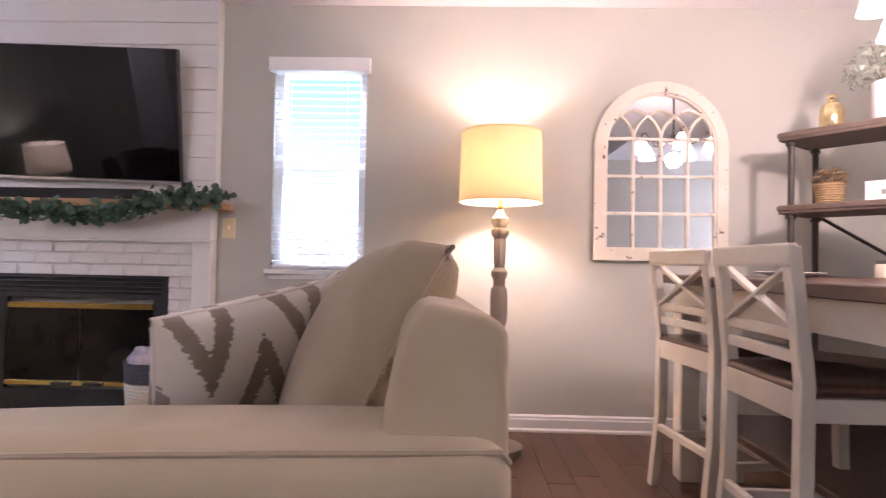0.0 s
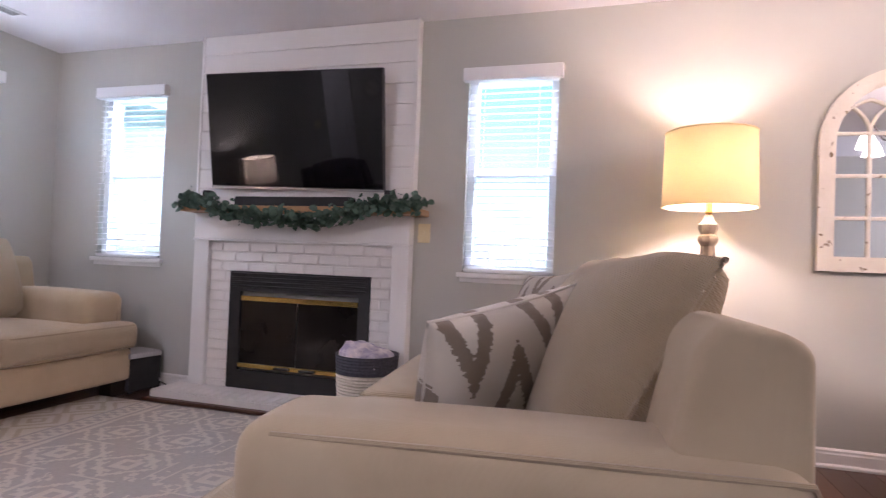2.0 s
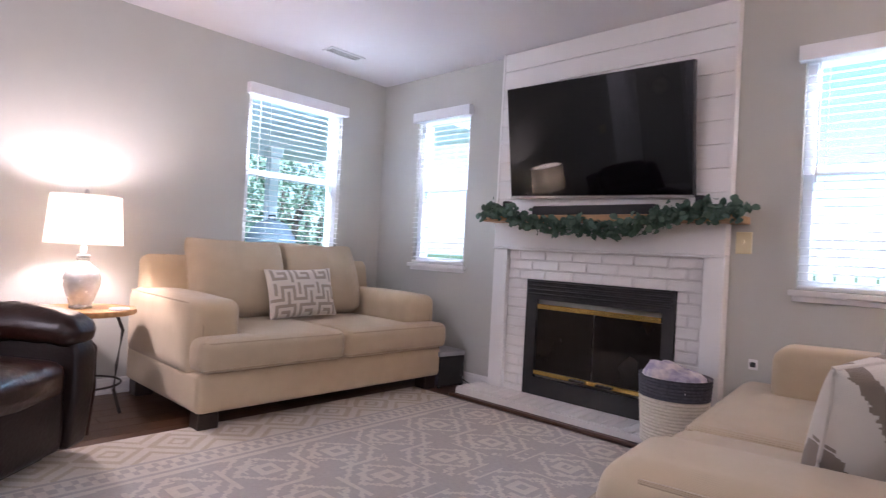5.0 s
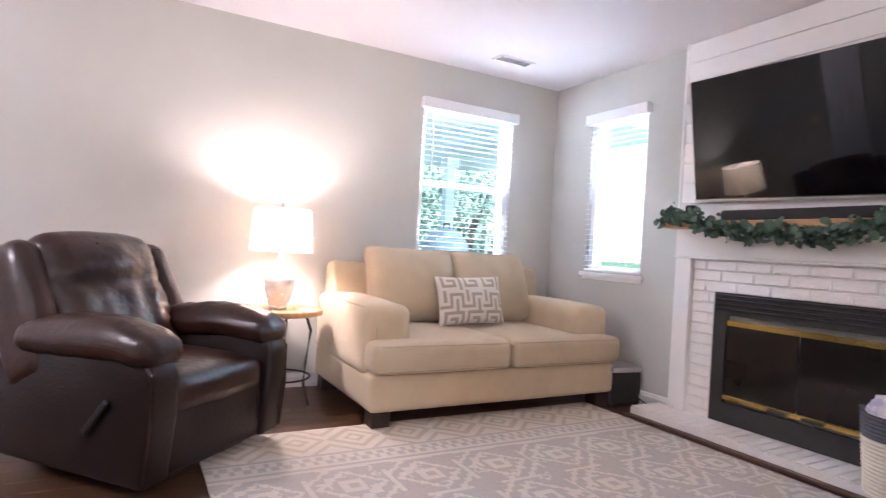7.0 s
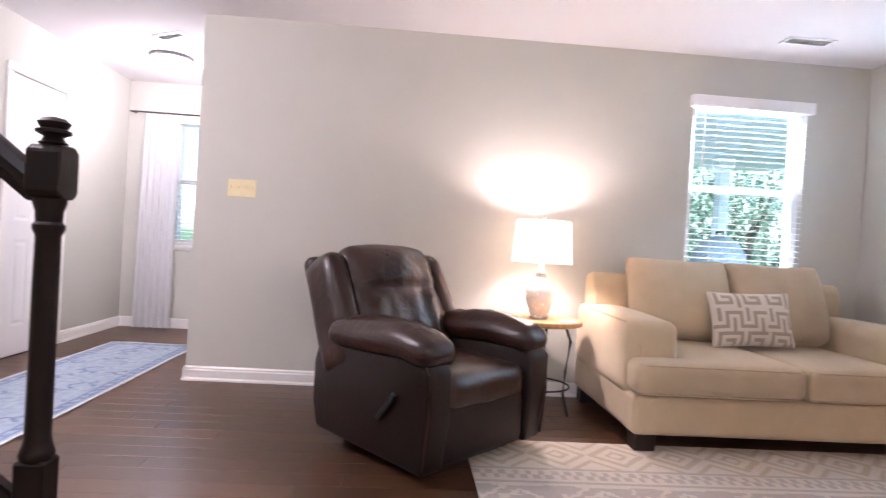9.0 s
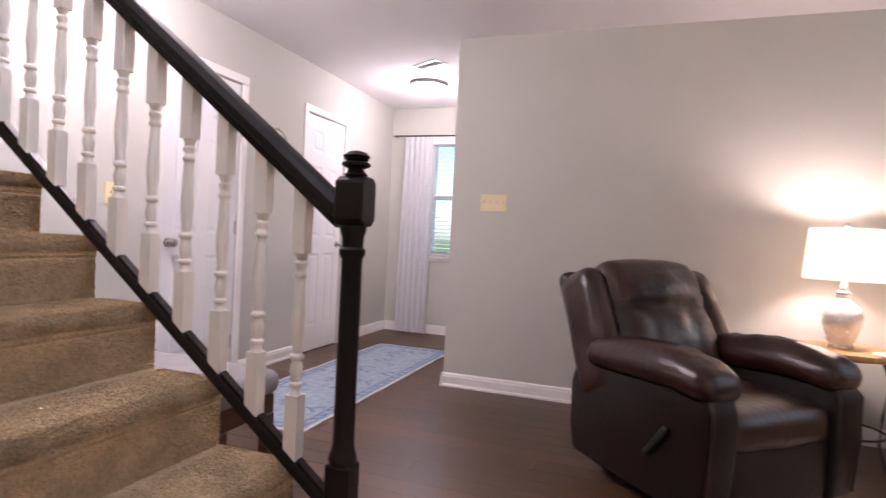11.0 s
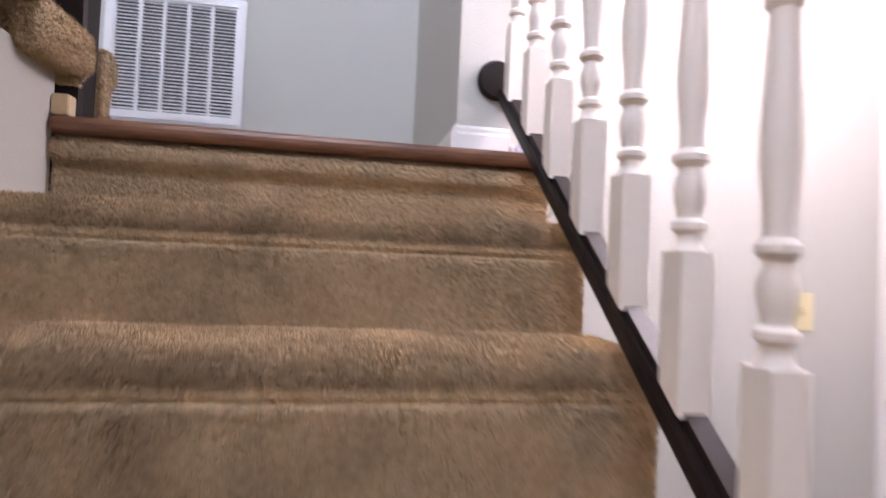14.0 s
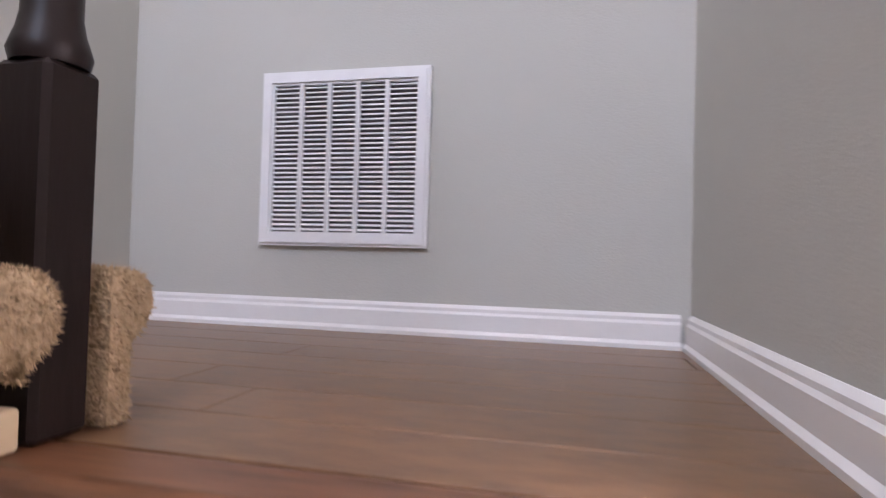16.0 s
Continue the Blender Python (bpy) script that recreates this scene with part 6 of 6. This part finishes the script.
part("apron", bbox(0.561, -0.85, 0.78, 0.59, 0.85, 0.884), M_CREAMPAINT, DT)
for x in (-0.55, 0.55):
    for y in (-0.80, 0.80):
        part("leg", bbox(x - 0.045, y - 0.045, 0, x + 0.045, y + 0.045, 0.779, 0.006), M_CREAMPAINT, DT)
part("storage_shelf", bbox(-0.5, -0.75, 0.28, 0.5, 0.75, 0.31, 0.004), M_TABLEWOOD, DT)
PL = thing("plate", "white dinner plate set on the table", "plate", pose(1.75, 2.75, 0.926))
part("dish", lathe([(0.07, 0), (0.075, 0.004), (0.13, 0.018), (0.135, 0.02), (0.128, 0.021), (0.07, 0.009)], 32), M_PLASTIC_WHITE, PL, smooth=True)

# arched mirror
M_MIRROR = mat("mirror_glass", (0.86, 0.87, 0.87), 0.02, metal=1.0)
M_CHALK = mat("distressed_chalk_paint", (0.70, 0.64, 0.54), 0.7, second=(0.80, 0.75, 0.66), scale=7, bump=0.3, bscale=45)
_nt = M_CHALK.node_tree
_nz, _rp, _mx = _nt.nodes.new("ShaderNodeTexNoise"), _nt.nodes.new("ShaderNodeValToRGB"), _nt.nodes.new("ShaderNodeMixRGB")
_nz.inputs["Scale"].default_value = 26
_rp.color_ramp.elements[0].position, _rp.color_ramp.elements[1].position = 0.66, 0.72
_b = _nt.nodes["Principled BSDF"]
_src = _b.inputs["Base Color"].links[0].from_socket
_nt.links.new(_nt.nodes["Texture Coordinate"].outputs["Object"], _nz.inputs["Vector"])
_nt.links.new(_nz.outputs["Fac"], _rp.inputs[0])
_nt.links.new(_rp.outputs[0], _mx.inputs[0])
_nt.links.new(_src, _mx.inputs[1])
_mx.inputs[2].default_value = (0.22, 0.15, 0.09, 1)
_nt.links.new(_mx.outputs[0], _b.inputs["Base Color"])
MI = thing("arched_mirror", "arched window-pane mirror in a distressed cream frame", "mirror", pose(1.525, NY, 0.99))
MR, MS = 0.38, 0.65


def arch_ring(r_out, r_in, spring, y0, y1, foot_in):
    """An arched frame: two uprights, a half ring on top and a rail at the foot."""
    n = 28
    path_o = [(-r_out, 0.0)] + [(-r_out * math.cos(a), spring + r_out * math.sin(a)) for a in [math.pi * i / n for i in range(n + 1)]] + [(r_out, 0.0)]
    path_i = [(-r_in, foot_in)] + [(-r_in * math.cos(a), spring + r_in * math.sin(a)) for a in [math.pi * i / n for i in range(n + 1)]] + [(r_in, foot_in)]
    bm = bmesh.new()
    rings = [[bm.verts.new((x, y, z)) for x, z in p] for p, y in ((path_o, y0), (path_i, y0), (path_i, y1), (path_o, y1))]
    k = len(path_o)
    for a in range(4):
        A, B = rings[a], rings[(a + 1) % 4]
        for i in range(k - 1):
            bm.faces.new((A[i], A[i + 1], B[i + 1], B[i]))
    bm.faces.new([rings[0][0], rings[1][0], rings[1][-1], rings[0][-1]])
    bm.faces.new([rings[3][0], rings[3][-1], rings[2][-1], rings[2][0]])
    bm.faces.new([rings[1][0], rings[2][0], rings[2][-1], rings[1][-1]])
    bm.faces.new([rings[0][0], rings[0][-1], rings[3][-1], rings[3][0]])
    bmesh.ops.recalc_face_normals(bm, faces=bm.faces)
    return bm


part("frame", arch_ring(MR, MR - 0.062, MS, -0.032, -0.002, 0.062), M_CHALK, MI)
part("inner_frame", arch_ring(MR - 0.062, MR - 0.076, MS, -0.022, -0.003, 0.076), M_CHALK, MI)
_gl = prism([(-MR + 0.05, 0.05)] + [(-(MR - 0.05) * math.cos(a), MS + (MR - 0.05) * math.sin(a)) for a in [math.pi * i / 28 for i in range(29)]] + [(MR - 0.05, 0.05)], -0.008, -0.005, "y")
part("mirror_pane", _gl, M_MIRROR, MI)
RI = MR - 0.07
for i in (-1, 0, 1):
    part("mullion", bbox(i * RI / 2 - 0.0095, -0.020, 0.07, i * RI / 2 + 0.0095, -0.009, MS + 0.045, 0.003), M_CHALK, MI)
for z in (0.27, 0.485, 0.70):
    part("glazing_bar", bbox(-RI, -0.019, z - 0.009, RI, -0.0095, z + 0.009, 0.003), M_CHALK, MI)
for i in (-2, -1, 0, 1, 2):
    for k in (-1, 1):
        pts = []
        x0 = i * RI / 2
        for j in range(13):
            a = j / 12 * 1.25
            x = x0 + k * RI * 0.5 * 1.5 * (1 - math.cos(a))
            z = MS + 0.045 + RI * 0.5 * 1.5 * math.sin(a) * 0.8
            if math.hypot(x, z - MS) < RI + 0.005 and abs(x) < RI:
                pts.append((x, -0.014, z))
        if len(pts) > 2:
            part("tracery", tube(pts, 0.0085, 6), M_CHALK, MI)

# open shelf
M_SHELFWOOD = mat("grey_brown_shelf_wood", (0.085, 0.058, 0.044), 0.6, second=(0.15, 0.108, 0.085), scale=5, stretch=(1, 10, 10), bump=0.15, bscale=30)
SHL = thing("open_shelf", "industrial shelf of grey-brown boards on iron pipe posts", "shelf", pose(2.33, 3.50, 0, 0, 0, -52))
W_ = 1.25
for z in (0.15, 0.52, 0.895, 1.285, 1.66):
    part("board", bbox(-0.05, -0.36, z - 0.045, W_, 0.0, z, 0.004), M_SHELFWOOD, SHL)
    part("board_edge", bbox(-0.055, -0.366, z - 0.028, W_ + 0.005, -0.3605, z - 0.006, 0.002), M_SHELFWOOD, SHL)
for x in (0.0, W_ - 0.05):
    for y in (-0.33, -0.03):
        part("post", tube([(x, y, 0), (x, y, 1.615)], 0.016, 10), M_IRON, SHL, smooth=True)
        for z in (0.10, 0.47, 0.845, 1.235, 1.61):
            part("collar", lathe([(0.024, z - 0.02), (0.026, z - 0.012), (0.024, z - 0.002)], 12, pose(x, y, 0)), M_IRON, SHL)
for a, b in (((0.02, -0.02, 1.24), (W_ * 0.42, -0.02, 0.90)), ((W_ - 0.07, -0.02, 1.24), (W_ * 0.52, -0.02, 0.90))):
    part("brace", tube([a, b], 0.009, 8), M_IRON, SHL)
_SM = pose(2.33, 3.50, 0, 0, 0, -52)


def on_shelf(x, y, z):
    return _SM @ pose(x, y, z)


M_GOLD = mat("gold_mercury_glass", (0.70, 0.50, 0.22), 0.15, metal=0.9, second=(0.85, 0.70, 0.42), scale=20, bump=0.1, bscale=30)
GB = thing("gold_bottle", "small gold glass bottle with stopper on the shelf", "bottle", on_shelf(0.13, -0.18, 1.661))
part("bottle", lathe([(0.05, 0), (0.056, 0.01), (0.056, 0.11), (0.045, 0.14), (0.02, 0.155), (0.018, 0.165)], 24), M_GOLD, GB, smooth=True)
part("stopper", lathe([(0.016, 0.166), (0.022, 0.175), (0.018, 0.192), (0.005, 0.2)], 16), M_GOLD, GB, smooth=True)
VS = thing("planter", "white cylinder planter with grey-green leaves on the shelf", "plant", on_shelf(0.38, -0.18, 1.661))
part("pot", lathe([(0.075, 0), (0.08, 0.006), (0.08, 0.20), (0.074, 0.202), (0.07, 0.19)], 28), M_PLASTIC_WHITE, VS, smooth=True)


def sprig(parent, material, n, spread, height, z0, size, seed):
    rnd = random.Random(seed)
    bm = bmesh.new()
    for _ in range(n):
        a, r = rnd.uniform(0, 6.3), rnd.random() ** 0.6
        p = Vector((spread * r * math.cos(a), spread * r * math.sin(a), z0 + height * (1 - r * r * 0.7) * rnd.uniform(0.1, 1)))
        q = Euler((rnd.uniform(-1.5, 1.5), rnd.uniform(-1.5, 1.5), rnd.uniform(0, 6.3))).to_matrix()
        s = size * rnd.uniform(0.6, 1.3)
        bm.faces.new([bm.verts.new(p + q @ Vector(v)) for v in ((-s, 0, 0), (0, -s * 0.4, s * 0.15), (s, 0, 0), (0, s * 0.4, s * 0.15))])
    part("foliage", bm, material, parent)
    stems = [tube([(0, 0, z0 - 0.08), (spread * 0.6 * math.cos(k * 1.05), spread * 0.6 * math.sin(k * 1.05), z0 + height * 0.8)], 0.002, 5) for k in range(6)]
    part("stems", join(*stems), M_BARK, parent)["kind"] = "stuff"


sprig(VS, M_SAGE, 420, 0.20, 0.24, 0.20, 0.02, 21)
BP = thing("basket_plant", "small woven pot of dried brown flowers on the shelf", "plant", on_shelf(0.12, -0.18, 1.286))
part("pot", lathe(coils(0, 0.115, 0.055, 0.07, 0.012), 22), mat("seagrass", (0.38, 0.25, 0.13), 0.9, second=(0.48, 0.34, 0.19), scale=50, bump=0.5, bscale=120), BP, smooth=True)
sprig(BP, mat("dried_leaf", (0.16, 0.10, 0.05), 0.85, second=(0.28, 0.20, 0.10), scale=20), 220, 0.085, 0.08, 0.12, 0.014, 22)
SG = thing("sign_block", "white wooden sign block with faint grey lettering", "sign", on_shelf(0.44, -0.16, 1.286))
part("block", bbox(-0.17, -0.02, 0, 0.17, 0.02, 0.11, 0.004), M_PLASTIC_WHITE, SG)
for i in range(5):
    part("letter_bar", bbox(-0.10 + i * 0.042, -0.0225, 0.042, -0.075 + i * 0.042, -0.0205, 0.066), M_STEEL, SG)
CJ = thing("candle_jar", "pale glass candle jar standing on the shelf", "candle", on_shelf(0.37, -0.2, 0.896))
part("jar", lathe([(0.045, 0), (0.05, 0.006), (0.05, 0.09), (0.046, 0.095)], 22), mat("cream_wax", (0.72, 0.66, 0.54), 0.35, second=(0.78, 0.72, 0.6), scale=10), CJ, smooth=True)
part("lid", lathe([(0.047, 0.0955), (0.05, 0.1), (0.05, 0.112), (0.01, 0.116)], 22), M_STEEL, CJ, smooth=True)

# chandelier over the table
CH = thing("chandelier", "lit iron chandelier with white glass bell shades", "chandelier", pose(2.10, 2.30, 0))
part("canopy", lathe([(0.06, H - 0.03), (0.065, H - 0.002)], 20), M_IRON, CH)
part("stem", tube([(0, 0, H - 0.03), (0, 0, 2.02)], 0.008, 8), M_IRON, CH)
part("hub", lathe([(0.01, 1.94), (0.035, 1.97), (0.04, 2.0), (0.02, 2.03)], 16), M_IRON, CH, smooth=True)
for i in range(5):
    a = radians(98 + 72 * i)
    c, s = math.cos(a), math.sin(a)
    part("arm", tube([(0.02 * c, 0.02 * s, 1.98), (0.12 * c, 0.12 * s, 1.94), (0.20 * c, 0.20 * s, 1.97), (0.24 * c, 0.24 * s, 2.03), (0.27 * c, 0.27 * s, 2.02), (0.28 * c, 0.28 * s, 1.985)], 0.007, 8), M_IRON, CH, smooth=True)
    part("shade", lathe([(0.066, 1.865), (0.058, 1.885), (0.05, 1.92), (0.036, 1.955), (0.02, 1.98)], 20, pose(0.28 * c, 0.28 * s, 0)), M_OPAL, CH, "lit white glass bell shade", smooth=True).visible_shadow = False
bulb("chandelier_light", 2.10, 2.30, 1.82, 18, 0.06, (1.0, 0.86, 0.72))

# patio door, seen in the mirror
PD = thing("patio_door", "white glazed patio door with daylight behind it", "door", pose(5.0, (PATIO[0] + PATIO[1]) / 2, 0, 0, 0, -90), kind="structure")
_pw = (PATIO[1] - PATIO[0]) / 2
for k in (-1, 1):
    x0, x1 = (-_pw + 0.01, -0.004) if k < 0 else (0.004, _pw - 0.01)
    part("leaf", wall_with_holes("y", 0.03, 0.045, x0, x1, 0.01, 2.04, [(x0 + 0.1, x1 - 0.1, 0.25, 1.93)]), M_DOOR, PD)
    part("pane", bbox(x0 + 0.1, 0.05, 0.25, x1 - 0.1, 0.056, 1.93), M_GLASS, PD).visible_shadow = False
    part("lever", tube([(k * 0.05, 0.028, 1.0), (k * 0.05, -0.01, 1.0), (k * 0.14, -0.01, 1.0)], 0.008, 8), M_STEEL, PD)
for a in ((-_pw - 0.07, -_pw - 0.002), (_pw + 0.002, _pw + 0.07)):
    part("casing", bbox(a[0], -0.018, 0, a[1], -0.001, 2.12, 0.003), M_TRIM, PD)

# ---- floor pieces ----
def planks(x0, x1, y0, y1, z, across, length, along="y", seed=1, parent=None):
    """Staggered floor boards, each an object of its own; alike ones share a mesh."""
    rnd = random.Random(seed)
    kinds = {}
    u0, u1, v0, v1 = (x0, x1, y0, y1) if along == "y" else (y0, y1, x0, x1)
    n = max(1, round((u1 - u0) / across))
    w = (u1 - u0) / n
    for r in range(n):
        v = v0 - rnd.uniform(0, length)
        while v < v1:
            a, b = max(v, v0), min(v + length, v1)
            v += length
            if b - a < 0.03:
                continue
            L = round(b - a, 2)
            if L not in kinds:
                bm = bbox(-w / 2 + 0.0007, -L / 2 + 0.0007, -0.006, w / 2 - 0.0007, L / 2 - 0.0007, 0.0, 0.0008)
                if along == "x":
                    bm.transform(Matrix.Rotation(math.pi / 2, 4, "Z"))
                ob = part("plank", bm, M_PLANK if along == "y" else M_PLANKX, parent)
                kinds[L] = ob.data
            else:
                ob = new("plank", kinds[L])
                ob.parent = parent
            c = (u0 + (r + 0.5) * w, (a + b) / 2)
            ob.location = (c[0], c[1], z) if along == "y" else (c[1], c[0], z)


M_PLANKX = M_PLANK.copy()
M_PLANKX.name = "walnut_floor_landing"
for _e, _c3 in zip(M_PLANKX.node_tree.nodes["Color Ramp"].color_ramp.elements, ((0.07, 0.033, 0.016), (0.30, 0.158, 0.078))):
    _e.color = (*_c3, 1)
M_PLANKX.node_tree.nodes["Mapping"].inputs["Scale"].default_value = (2.6, 8, 1)
M_PLANKX.node_tree.nodes["Map Range.001"].inputs["To Min"].default_value = 0.9
M_PLANKX.node_tree.nodes["Map Range.001"].inputs["To Max"].default_value = 1.1
M_PLANK.node_tree.nodes["Mapping"].inputs["Scale"].default_value = (14, 1.2, 1)
planks(-5.995, -1.30, -2.455, 0.95, 0.0, 0.125, 1.15, "y", 3, floor)
planks(0.40, 3.69, 1.9, 3.645, 0.0, 0.125, 1.15, "y", 4, floor)
planks(WX + 0.005, -1.30, 0.95, 3.645, 0.0, 0.125, 1.35, "y", 5, floor)
_bm = bmesh.new()
for i in range(36):
    for j in range(6):
        x, y = -1.30 + i * 0.125, -1.9 + j * 0.95
        if x > 0.39 and y > 1.85 - 0.01:
            continue
        box(_bm, x + 0.001, y + 0.001, -0.006, x + 0.124, y + 0.949, 0.0)
_rest = part("plank_rest", _bm, M_PLANK, floor)
_rest["kind"] = "stuff"
landing = bpy.data.objects["landing_base"]
planks(-1.283, 0.197, VY + 0.002, LY - 0.056, LZ, 0.125, 0.9, "x", 8, landing)
